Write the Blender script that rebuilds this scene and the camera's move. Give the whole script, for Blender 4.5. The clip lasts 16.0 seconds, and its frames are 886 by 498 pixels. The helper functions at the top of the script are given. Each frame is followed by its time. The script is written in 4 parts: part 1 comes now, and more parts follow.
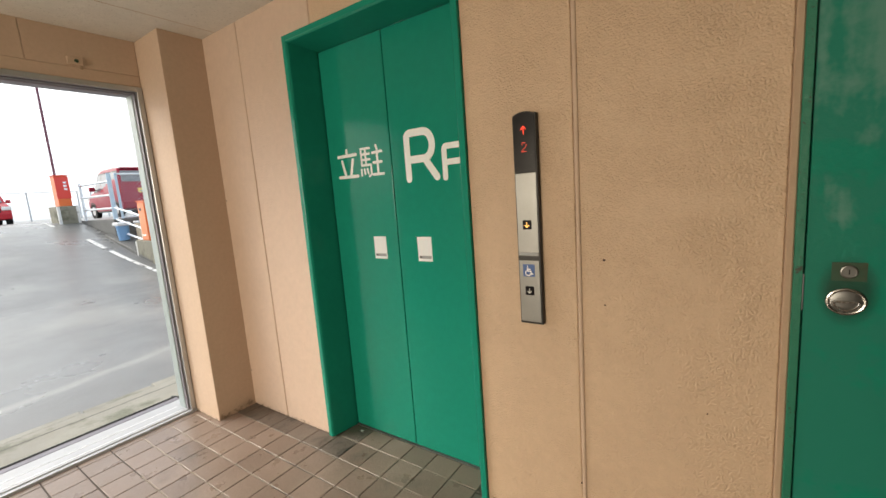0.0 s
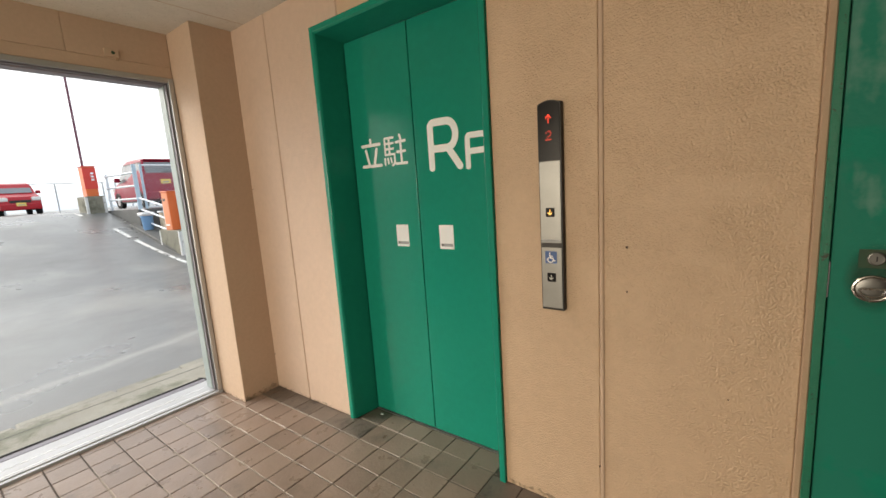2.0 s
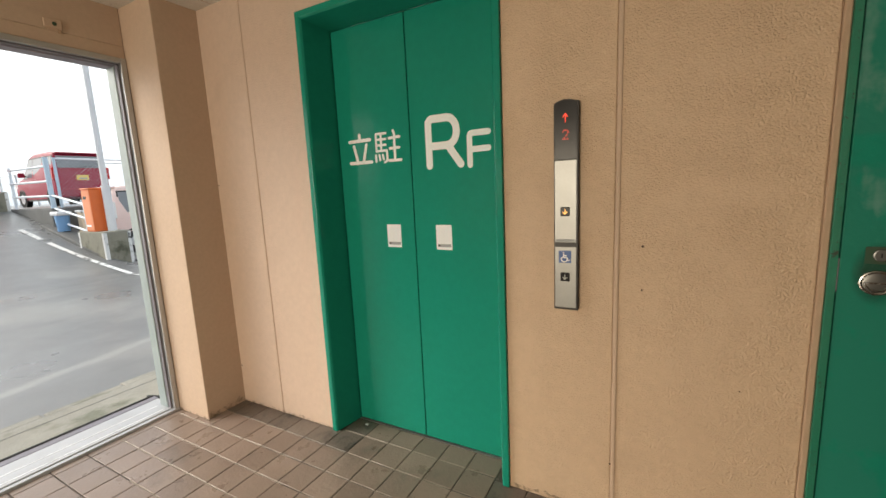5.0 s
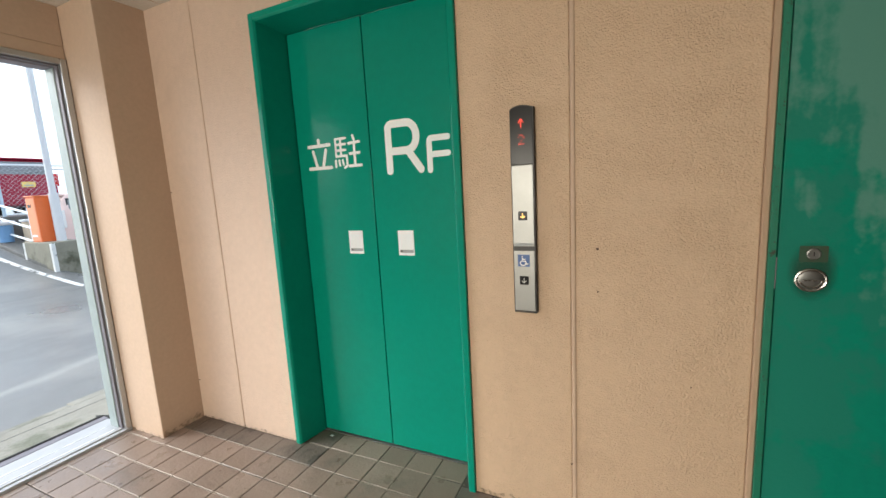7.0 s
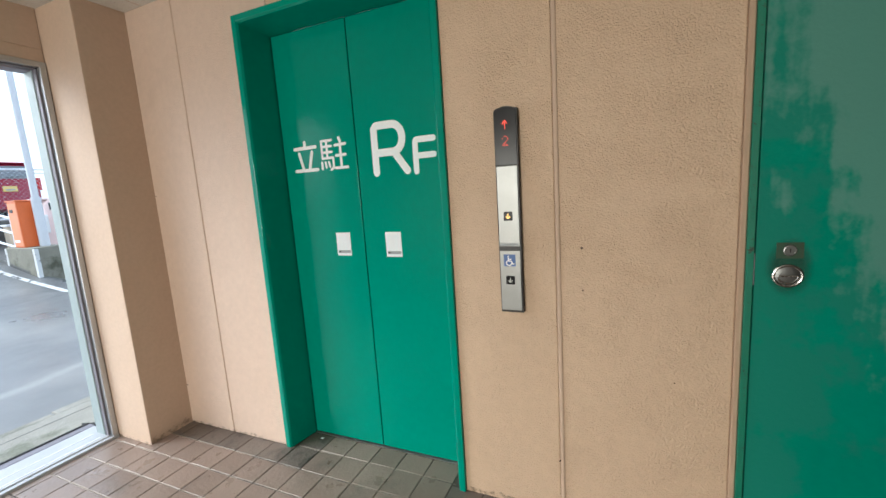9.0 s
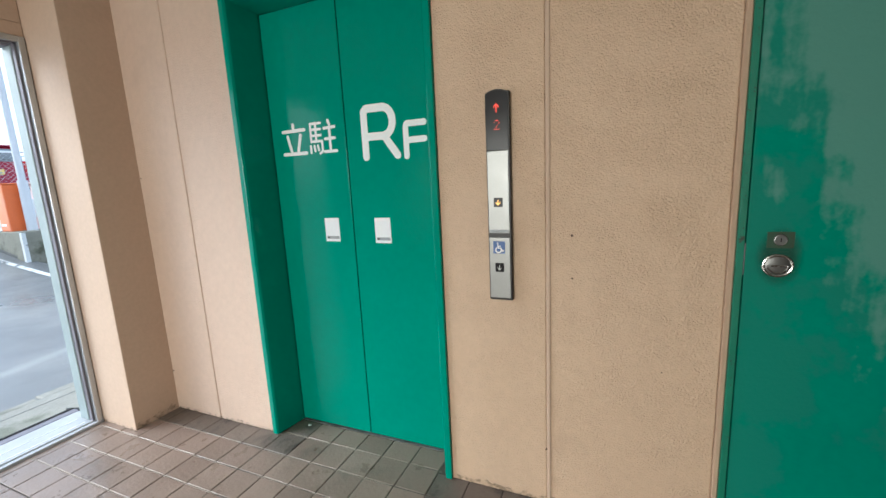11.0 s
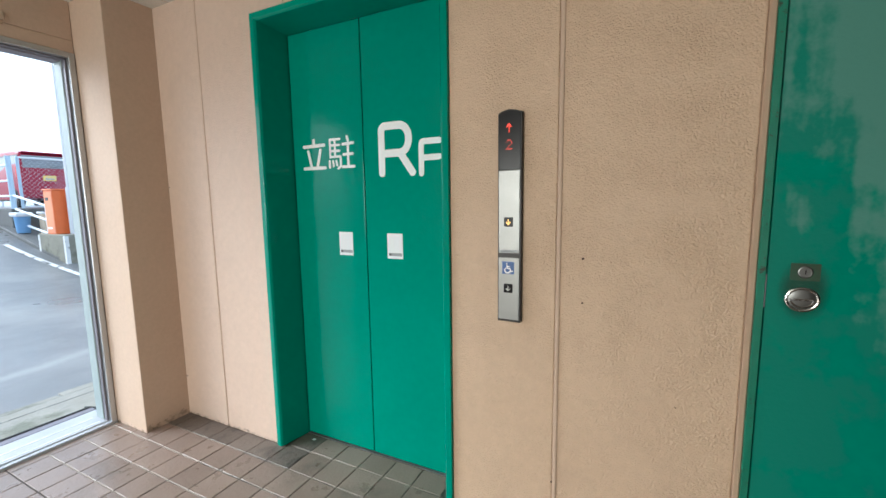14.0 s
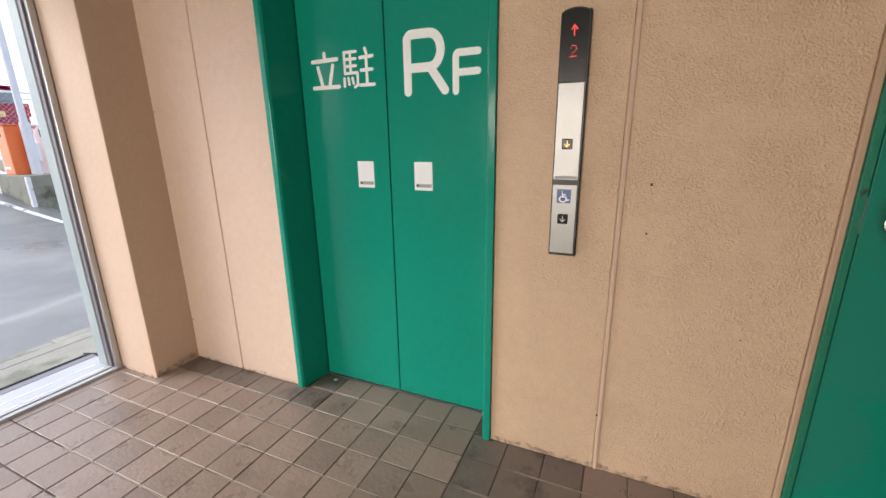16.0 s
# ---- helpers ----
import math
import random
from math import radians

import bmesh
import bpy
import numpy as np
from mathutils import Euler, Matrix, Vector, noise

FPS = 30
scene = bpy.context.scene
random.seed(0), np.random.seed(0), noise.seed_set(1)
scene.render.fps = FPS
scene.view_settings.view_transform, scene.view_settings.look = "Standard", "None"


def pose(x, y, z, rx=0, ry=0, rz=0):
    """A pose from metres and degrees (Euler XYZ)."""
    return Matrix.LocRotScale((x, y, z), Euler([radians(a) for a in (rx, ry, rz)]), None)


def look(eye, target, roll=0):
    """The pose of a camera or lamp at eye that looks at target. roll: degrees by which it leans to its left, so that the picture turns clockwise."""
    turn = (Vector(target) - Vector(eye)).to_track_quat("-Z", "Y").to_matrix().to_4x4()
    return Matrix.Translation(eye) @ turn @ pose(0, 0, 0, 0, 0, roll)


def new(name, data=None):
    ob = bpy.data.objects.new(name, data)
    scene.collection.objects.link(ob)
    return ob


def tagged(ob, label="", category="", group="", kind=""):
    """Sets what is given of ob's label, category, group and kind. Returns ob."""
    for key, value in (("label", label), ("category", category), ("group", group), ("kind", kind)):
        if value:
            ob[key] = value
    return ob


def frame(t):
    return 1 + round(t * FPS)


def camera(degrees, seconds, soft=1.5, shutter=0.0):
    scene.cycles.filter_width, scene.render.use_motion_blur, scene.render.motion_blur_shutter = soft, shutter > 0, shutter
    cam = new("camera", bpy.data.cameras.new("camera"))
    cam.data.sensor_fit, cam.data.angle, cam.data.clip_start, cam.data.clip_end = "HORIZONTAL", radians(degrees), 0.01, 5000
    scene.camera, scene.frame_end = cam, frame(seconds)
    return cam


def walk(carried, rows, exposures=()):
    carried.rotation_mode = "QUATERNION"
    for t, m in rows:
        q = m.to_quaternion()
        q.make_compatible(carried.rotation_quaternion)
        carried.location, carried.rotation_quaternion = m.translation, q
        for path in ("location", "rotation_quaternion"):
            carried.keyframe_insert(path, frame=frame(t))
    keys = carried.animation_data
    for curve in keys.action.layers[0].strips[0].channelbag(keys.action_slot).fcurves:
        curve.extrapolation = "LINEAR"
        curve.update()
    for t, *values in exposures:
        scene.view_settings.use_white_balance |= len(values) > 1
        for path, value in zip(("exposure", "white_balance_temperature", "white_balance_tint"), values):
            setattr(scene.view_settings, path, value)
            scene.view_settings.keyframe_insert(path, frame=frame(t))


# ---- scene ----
cam = camera(94.8, 16.0)
PATH = [
    (0, (1.828, -1.363, 1.342), (0.701, 0.264, 1.054), -4.2),
    (0.5, (1.81, -1.439, 1.343), (0.671, 0.178, 1.046), -4.0),
    (1, (1.8, -1.45, 1.324), (0.647, 0.153, 1.005), -3.7),
    (1.5, (1.817, -1.416, 1.318), (0.647, 0.177, 1.009), -3.6),
    (2, (1.82, -1.419, 1.321), (0.638, 0.165, 1.009), -3.8),
    (2.5, (1.805, -1.411, 1.306), (0.651, 0.192, 0.991), -4.1),
    (3, (1.697, -1.459, 1.32), (0.58, 0.169, 1.003), -4.2),
    (3.5, (1.579, -1.515, 1.309), (0.49, 0.129, 0.975), -3.8),
    (4, (1.569, -1.524, 1.308), (0.52, 0.147, 0.984), -3.2),
    (6.5, (1.603, -1.472, 1.312), (0.758, 0.315, 1.01), -2.9),
    (7, (1.614, -1.474, 1.312), (0.78, 0.32, 1.017), -3.1),
    (7.5, (1.622, -1.479, 1.316), (0.794, 0.319, 1.027), -3.4),
    (8, (1.632, -1.481, 1.316), (0.806, 0.318, 1.034), -3.6),
    (8.5, (1.636, -1.479, 1.318), (0.823, 0.326, 1.036), -3.7),
    (9, (1.635, -1.472, 1.316), (0.838, 0.338, 1.018), -3.7),
    (9.5, (1.639, -1.467, 1.311), (0.872, 0.349, 0.979), -3.6),
    (12, (1.664, -1.421, 1.284), (0.855, 0.376, 0.939), -1.6),
    (12.5, (1.685, -1.413, 1.283), (0.835, 0.374, 0.996), -0.9),
    (13, (1.692, -1.415, 1.277), (0.815, 0.366, 1.033), -0.5),
    (13.5, (1.694, -1.414, 1.278), (0.811, 0.366, 1.046), -0.5),
    (14, (1.692, -1.411, 1.281), (0.811, 0.368, 1.038), -0.8),
    (14.5, (1.693, -1.418, 1.295), (0.822, 0.36, 1.019), -1.2),
    (15, (1.674, -1.427, 1.274), (0.816, 0.352, 0.962), -1.1),
    (15.5, (1.569, -1.428, 1.257), (0.757, 0.358, 0.868), -1.1),
    (16, (1.43, -1.382, 1.216), (0.652, 0.386, 0.697), -0.8),
]
walk(cam, [(t, look(eye, target, roll)) for t, eye, target, roll in PATH],
     exposures=[(0, 1.56, 7750, 10), (1.5, 1.48, 7800, 10), (4.2, 1.32, 8000, 10), (6.3, 1.70, 7150, 8), (9.0, 1.74, 6300, 6), (12.0, 1.76, 6050, 5),
                (14.5, 1.78, 6050, 5), (15.5, 1.80, 6500, 8), (16, 1.68, 6800, 14)])

# ---- light ----
SKY, SUN, FRONT = 0.113, 0.85, 57.0
world = bpy.data.worlds.new("overcast_sky")
scene.world = world
world.use_nodes = True
wn, wl = world.node_tree.nodes, world.node_tree.links
sky = wn.new("ShaderNodeTexSky")
sky.sky_type, sky.sun_disc = "NISHITA", False
sky.sun_elevation, sky.sun_rotation = radians(35), radians(243)
sky.dust_density, sky.ozone_density = 4.0, 1.0
pale = wn.new("ShaderNodeHueSaturation")
pale.inputs["Saturation"].default_value = 0.12
wl.new(sky.outputs["Color"], pale.inputs["Color"])
cloud = wn.new("ShaderNodeMix")
cloud.data_type = "RGBA"
cloud.inputs[0].default_value = 0.7
cloud.inputs[7].default_value = (3.7, 4.7, 6.2, 1)
wl.new(pale.outputs["Color"], cloud.inputs[6])
wl.new(cloud.outputs[2], wn["Background"].inputs["Color"])
wn["Background"].inputs["Strength"].default_value = SKY
sun = new("sun", bpy.data.lights.new("sun", "SUN"))
sun.data.energy, sun.data.angle, sun.data.color = SUN, radians(40), (0.96, 0.98, 1.0)
sun.matrix_world = look((-35, -18, 28), (0, 0, 0))
# fill lamp added outside an unseen doorway to brighten the lift wall
front = new("front_fill", bpy.data.lights.new("front_fill", "AREA"))
front.data.shape, front.data.size, front.data.size_y, front.data.energy = "RECTANGLE", 1.9, 1.4, FRONT
front.data.color = (1.0, 0.935, 0.84)
front.matrix_world = look((0.4, -5.4, 1.3), (0.4, -3.4, -0.4))


# ---- materials ----
def material(name, c1, c2=None, scale=6.0, rough=0.5, rough2=None, bump=0.0, bump_scale=200.0, metal=0.0,
             vary=0.0, coat=0.0, object_space=False, spots=None, spot_scale=3.0, spot_lo=0.58, spot_hi=0.66, fine=None, stucco=False, spec=0.5):
    m = bpy.data.materials.new(name)
    m.use_nodes = True
    n, l = m.node_tree.nodes, m.node_tree.links
    b = n["Principled BSDF"]
    if object_space:
        place = n.new("ShaderNodeTexCoord").outputs["Object"]
    else:
        place = n.new("ShaderNodeNewGeometry").outputs["Position"]
    c2 = c2 or tuple(0.86 * v for v in c1)

    def cloud(sc, detail=5.0, roughness=0.6):
        t = n.new("ShaderNodeTexNoise")
        t.inputs["Scale"].default_value, t.inputs["Detail"].default_value, t.inputs["Roughness"].default_value = sc, detail, roughness
        l.new(place, t.inputs["Vector"])
        return t.outputs["Fac"]

    def spread(value, lo, hi, a=0.0, z=1.0, soft=False):
        r = n.new("ShaderNodeMapRange")
        r.interpolation_type = "SMOOTHSTEP" if soft else "LINEAR"
        r.inputs["From Min"].default_value, r.inputs["From Max"].default_value = lo, hi
        r.inputs["To Min"].default_value, r.inputs["To Max"].default_value = a, z
        l.new(value, r.inputs["Value"])
        return r.outputs["Result"]

    def blend(fac, a, z, mode="MIX"):
        x = n.new("ShaderNodeMix")
        x.data_type, x.blend_type = "RGBA", mode
        for key, v in ((0, fac), (6, a), (7, z)):
            if isinstance(v, (tuple, float, int)):
                x.inputs[key].default_value = (*v, 1) if isinstance(v, tuple) else v
            else:
                l.new(v, x.inputs[key])
        return x.outputs[2]

    big = cloud(scale)
    col = blend(spread(big, 0.32, 0.68), c1, c2)
    grain = cloud(scale * 23, 3.0)
    col = blend(0.35, col, blend(spread(grain, 0.3, 0.7), tuple(0.9 * v for v in c1), tuple(min(1, 1.1 * v) for v in c1)))
    if spots:
        col = blend(spread(cloud(spot_scale, 6.0, 0.65), spot_lo, spot_hi), col, spots)
    if fine:
        col = blend(spread(cloud(90, 2.0), 0.62, 0.7), col, fine)
    if vary:
        info = n.new("ShaderNodeObjectInfo")
        hs = n.new("ShaderNodeHueSaturation")
        l.new(col, hs.inputs["Color"])
        l.new(spread(info.outputs["Random"], 0, 1, 1 - vary, 1 + vary), hs.inputs["Value"])
        col = hs.outputs["Color"]
    l.new(col, b.inputs["Base Color"])
    l.new(spread(cloud(scale * 1.7), 0.3, 0.7, rough, rough2 if rough2 is not None else min(1, rough * 1.25)), b.inputs["Roughness"])
    b.inputs["Metallic"].default_value, b.inputs["Specular IOR Level"].default_value = metal, spec
    if coat:
        b.inputs["Coat Weight"].default_value, b.inputs["Coat Roughness"].default_value = coat, 0.08
    if bump:
        k = n.new("ShaderNodeBump")
        k.inputs["Strength"].default_value, k.inputs["Distance"].default_value = bump, 0.6 / bump_scale
        height = cloud(bump_scale, 3.0, 0.55)
        if stucco:
            k.inputs["Distance"].default_value = 0.0042
            grains = n.new("ShaderNodeMath")
            grains.operation = "MULTIPLY"
            l.new(spread(cloud(bump_scale, 1.0, 0.4), 0.3, 0.86), grains.inputs[0])
            l.new(spread(cloud(7.0, 4.0), 0.36, 0.6, 0.45, 1.0), grains.inputs[1])
            add = n.new("ShaderNodeMath")
            add.operation = "MULTIPLY_ADD"
            l.new(cloud(bump_scale * 0.45, 3.0), add.inputs[0])
            add.inputs[1].default_value = 0.28
            l.new(grains.outputs[0], add.inputs[2])
            height = add.outputs[0]
        l.new(height, k.inputs["Height"])
        l.new(k.outputs["Normal"], b.inputs["Normal"])
    return m


def glowing(name, colour, strength):
    m = bpy.data.materials.new(name)
    m.use_nodes = True
    b = m.node_tree.nodes["Principled BSDF"]
    b.inputs["Base Color"].default_value = (*colour, 1)
    b.inputs["Emission Color"].default_value, b.inputs["Emission Strength"].default_value = (*colour, 1), strength
    return m


WALL = material("tan_stucco_paint", (0.645, 0.472, 0.328), (0.615, 0.445, 0.305), 1.6, 0.4, 0.55, 0.88, 190, stucco=True, spots=(0.51, 0.365, 0.255), spot_scale=2.2, spot_lo=0.6, spot_hi=0.85)
WALL_SMOOTH = material("tan_smooth_paint", (0.575, 0.43, 0.325), (0.535, 0.396, 0.295), 2.2, 0.6, 0.8, 0.25, 260)
# for unseen walls, coloured dark so they bounce little light
WALL_DIM = material("dark_unseen_wall_paint", (0.26, 0.21, 0.165), (0.21, 0.17, 0.135), 1.8, 0.7, 0.85, 0.3, 90)
# cool daylight on the two left panels, put into the tan itself
WALL_SKY_TINT = material("tan_paint_sky_tinted", (0.63, 0.482, 0.385), (0.6, 0.455, 0.358), 1.6, 0.5, 0.65, 0.45, 180, stucco=True, spots=(0.53, 0.4, 0.315), spot_scale=2.2, spot_lo=0.6, spot_hi=0.85)
SEALANT = material("tan_sealant", (0.5, 0.355, 0.25), (0.43, 0.3, 0.205), 9, 0.6, 0.8, 0.2, 120)
CEILING = material("off_white_board", (0.76, 0.74, 0.69), (0.67, 0.65, 0.6), 1.2, 0.85, 0.95, 0.5, 120, fine=(0.5, 0.48, 0.44))
GREEN = material("green_enamel", (0.0004, 0.262, 0.186), (0.0004, 0.238, 0.168), 1.3, 0.10, 0.16, 0.04, 9, spec=0.2)
GREEN_OLD = material("worn_green_enamel", (0.001, 0.25, 0.17), (0.002, 0.215, 0.145), 1.5, 0.33, 0.5, 0.15, 70, spec=0.12,
                     spots=(0.014, 0.218, 0.156), spot_scale=1.7, spot_lo=0.49, spot_hi=0.53)


def chalk_and_haze(m, haze_colour):
    """Chalky faded paint with pale sky reflection painted in, on the upper, outer part of the door, in streaks and
    blots, over sound paint.
    """
    n, l = m.node_tree.nodes, m.node_tree.links
    place = n.new("ShaderNodeNewGeometry").outputs["Position"]

    def calc(op, a, b, c=None):
        x = n.new("ShaderNodeMath")
        x.operation = op
        for i, v in enumerate((a, b, c)):
            if v is None:
                continue
            if isinstance(v, (int, float)):
                x.inputs[i].default_value = v
            else:
                l.new(v, x.inputs[i])
        return x.outputs[0]

    def cloudy(scale, detail):
        mp = n.new("ShaderNodeMapping")
        mp.inputs["Scale"].default_value = scale
        l.new(place, mp.inputs["Vector"])
        t = n.new("ShaderNodeTexNoise")
        t.inputs["Scale"].default_value, t.inputs["Detail"].default_value, t.inputs["Roughness"].default_value = 1.0, detail, 0.6
        l.new(mp.outputs["Vector"], t.inputs["Vector"])
        return t.outputs["Fac"]
    xyz = n.new("ShaderNodeSeparateXYZ")
    l.new(place, xyz.inputs["Vector"])
    # rises towards the hinge side and upwards from the lock
    field = calc("MULTIPLY_ADD", xyz.outputs["X"], 2.4, calc("MULTIPLY_ADD", xyz.outputs["Z"], 0.9, -6.42))
    field = calc("MULTIPLY_ADD", cloudy((9, 9, 1.1), 3.0), 1.9, field)
    field = calc("MULTIPLY_ADD", cloudy((10, 10, 8), 4.0), 1.5, calc("SUBTRACT", field, 1.5))
    mask = n.new("ShaderNodeMapRange")
    mask.interpolation_type = "SMOOTHSTEP"
    mask.inputs["From Min"].default_value, mask.inputs["From Max"].default_value = 0.0, 0.36
    mask.inputs["To Max"].default_value = 0.85
    l.new(field, mask.inputs["Value"])
    mix = n.new("ShaderNodeMix")
    mix.data_type = "RGBA"
    l.new(mask.outputs["Result"], mix.inputs[0])
    old = n["Principled BSDF"].inputs["Base Color"].links[0].from_socket
    l.new(old, mix.inputs[6])
    mix.inputs[7].default_value = (*haze_colour, 1)
    l.new(mix.outputs[2], n["Principled BSDF"].inputs["Base Color"])


# the pale colour holds sky reflection as well as faded paint
chalk_and_haze(GREEN_OLD, (0.11, 0.29, 0.24))
GREEN_CHIPPED = material("chipped_green_enamel", (0.005, 0.2, 0.12), (0.01, 0.16, 0.1), 8, 0.35, 0.6, 0.3, 90,
                         spots=(0.035, 0.045, 0.03), spot_scale=60, spot_lo=0.6, spot_hi=0.68)
PLUG_BROWN = material("brown_plug", (0.09, 0.05, 0.035), (0.05, 0.03, 0.022), 60, 0.7)
BLACK_GAP = material("black_rubber_and_gaps", (0.012, 0.012, 0.012), None, 20, 0.7)
TILE = material("brown_quarry_tile", (0.255, 0.192, 0.160), (0.205, 0.152, 0.127), 4.5, 0.24, 0.4, 0.16, 60, vary=0.13, spots=(0.15, 0.118, 0.098), spot_scale=5, spot_lo=0.55, spot_hi=0.75)
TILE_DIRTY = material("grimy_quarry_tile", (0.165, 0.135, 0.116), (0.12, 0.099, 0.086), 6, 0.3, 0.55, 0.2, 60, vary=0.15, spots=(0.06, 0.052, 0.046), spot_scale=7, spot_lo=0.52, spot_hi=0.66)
GROUT = material("dark_cement_grout", (0.085, 0.066, 0.054), (0.05, 0.04, 0.034), 3.0, 0.85, 0.95, 0.4, 300, spots=(0.2, 0.165, 0.13), spot_scale=2.2, spot_lo=0.58, spot_hi=0.68)
GROUT_PALE = material("pale_cement_grout", (0.31, 0.265, 0.22), (0.22, 0.187, 0.156), 2.0, 0.85, 0.95, 0.4, 300, spots=(0.12, 0.1, 0.085), spot_scale=1.6, spot_lo=0.52, spot_hi=0.6)
ALU = material("brushed_aluminium", (0.52, 0.54, 0.55), (0.44, 0.46, 0.47), 6, 0.32, 0.45, 0.08, 300, metal=0.85)
ALU_SILL = material("worn_aluminium_sill", (0.44, 0.455, 0.485), (0.38, 0.395, 0.42), 5, 0.45, 0.6, 0.1, 200, metal=0.2)
ALU_GREY = material("shaded_aluminium_groove", (0.22, 0.21, 0.24), None, 10, 0.5, metal=0.4)
HEAD_GREY = material("grey_violet_aluminium", (0.30, 0.28, 0.32), (0.25, 0.235, 0.27), 5, 0.4, 0.55, metal=0.3)
JAMB = material("pale_blue_green_jamb", (0.30, 0.36, 0.37), (0.26, 0.32, 0.33), 4, 0.35, 0.5, 0.05, 200)
STEEL = material("satin_stainless_steel", (0.25, 0.255, 0.25), (0.225, 0.23, 0.225), 12, 0.40, 0.43, 0.06, 500, metal=1.0)
CHROME = material("polished_steel", (0.5, 0.49, 0.47), (0.4, 0.39, 0.375), 30, 0.2, 0.3, 0.0, metal=1.0)
PANEL_BLACK = material("black_plastic", (0.012, 0.012, 0.014), None, 20, 0.2, 0.28, spec=0.2)
HOUSING = material("matt_black_housing", (0.016, 0.015, 0.015), None, 30, 0.4, 0.5)
WHITE_FILM = material("white_adhesive_film", (0.88, 0.92, 0.93), (0.84, 0.88, 0.89), 6, 0.5, 0.6)
PAPER = material("white_paper_notice", (0.83, 0.86, 0.88), (0.78, 0.81, 0.84), 20, 0.4, 0.5)
GREY_INK = material("grey_print", (0.34, 0.36, 0.38), None, 30, 0.5)
BLUE_SIGN = material("blue_sign", (0.045, 0.12, 0.34), None, 30, 0.35)
RUST = material("rust_stained_paint", (0.022, 0.08, 0.046), (0.05, 0.055, 0.03), 40, 0.5, 0.7, 0.2, 300)
RUST_SOFT = material("faint_rust_stain", (0.006, 0.085, 0.05), (0.028, 0.05, 0.028), 22, 0.45, 0.6, 0.1, 90)
rn, rl = RUST_SOFT.node_tree.nodes, RUST_SOFT.node_tree.links
rp = rn.new("ShaderNodeMapping")
rp.inputs["Location"].default_value = (-2.089 / 0.075, 0, -1.02 / 0.115)
rp.inputs["Scale"].default_value = (1 / 0.075, 0, 1 / 0.115)
rl.new(rn.new("ShaderNodeNewGeometry").outputs["Position"], rp.inputs["Vector"])
rd = rn.new("ShaderNodeVectorMath")
rd.operation = "LENGTH"
rl.new(rp.outputs["Vector"], rd.inputs[0])
rm = rn.new("ShaderNodeMapRange")
rm.inputs["From Min"].default_value, rm.inputs["From Max"].default_value = 0.4, 0.8
rm.inputs["To Min"].default_value, rm.inputs["To Max"].default_value = 0.6, 0.0
rl.new(rd.outputs["Value"], rm.inputs["Value"])
rl.new(rm.outputs["Result"], rn["Principled BSDF"].inputs["Alpha"])
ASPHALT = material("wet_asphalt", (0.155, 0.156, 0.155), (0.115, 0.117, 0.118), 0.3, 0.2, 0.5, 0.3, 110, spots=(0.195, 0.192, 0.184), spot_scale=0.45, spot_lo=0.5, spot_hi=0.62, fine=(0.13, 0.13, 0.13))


def wet_reflection_band(m, x0, slope, wide, pale):
    """Puts the soft pale reflection off running water into the colour, along x = x0 + slope * y."""
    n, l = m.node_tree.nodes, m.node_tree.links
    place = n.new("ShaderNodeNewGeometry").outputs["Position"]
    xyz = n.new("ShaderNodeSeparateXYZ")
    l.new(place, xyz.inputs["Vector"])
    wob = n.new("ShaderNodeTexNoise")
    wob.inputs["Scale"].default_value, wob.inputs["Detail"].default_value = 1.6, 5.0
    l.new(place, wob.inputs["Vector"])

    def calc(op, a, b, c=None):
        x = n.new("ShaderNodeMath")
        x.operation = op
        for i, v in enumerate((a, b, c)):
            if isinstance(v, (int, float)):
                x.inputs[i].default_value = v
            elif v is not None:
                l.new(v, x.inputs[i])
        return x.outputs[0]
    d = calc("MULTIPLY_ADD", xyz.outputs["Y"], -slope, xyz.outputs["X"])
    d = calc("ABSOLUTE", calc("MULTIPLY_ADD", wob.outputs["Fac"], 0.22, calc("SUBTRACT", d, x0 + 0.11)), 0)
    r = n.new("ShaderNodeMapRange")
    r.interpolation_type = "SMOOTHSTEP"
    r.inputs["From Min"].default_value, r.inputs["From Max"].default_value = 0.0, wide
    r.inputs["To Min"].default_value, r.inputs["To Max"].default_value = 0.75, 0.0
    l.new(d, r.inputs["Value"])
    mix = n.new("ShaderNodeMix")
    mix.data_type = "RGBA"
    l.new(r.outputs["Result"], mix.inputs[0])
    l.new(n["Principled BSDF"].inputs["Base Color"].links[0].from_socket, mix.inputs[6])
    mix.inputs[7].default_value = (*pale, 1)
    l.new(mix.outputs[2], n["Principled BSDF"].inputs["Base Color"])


# pale streak of reflected light, painted into the wet asphalt
wet_reflection_band(ASPHALT, -2.72, -0.18, 0.11, (0.27, 0.265, 0.25))
CONCRETE = material("mossy_concrete", (0.25, 0.235, 0.185), (0.17, 0.162, 0.125), 3.0, 0.75, 0.9, 0.5, 80, spots=(0.085, 0.085, 0.055), spot_scale=2.2, spot_lo=0.5, spot_hi=0.64)
APRON = material("weathered_concrete_apron", (0.30, 0.285, 0.24), (0.19, 0.18, 0.15), 2.5, 0.4, 0.7, 0.5, 60, spots=(0.13, 0.135, 0.09), spot_scale=3.0, spot_lo=0.5, spot_hi=0.62)
DARK_CONCRETE = material("damp_dark_concrete", (0.13, 0.13, 0.125), (0.09, 0.09, 0.085), 1.5, 0.6, 0.85, 0.4, 60)
ROAD_WHITE = material("worn_white_road_paint", (0.72, 0.72, 0.70), (0.55, 0.55, 0.54), 3, 0.6, 0.8, 0.3, 90, spots=(0.12, 0.12, 0.12), spot_scale=7, spot_lo=0.55, spot_hi=0.62)
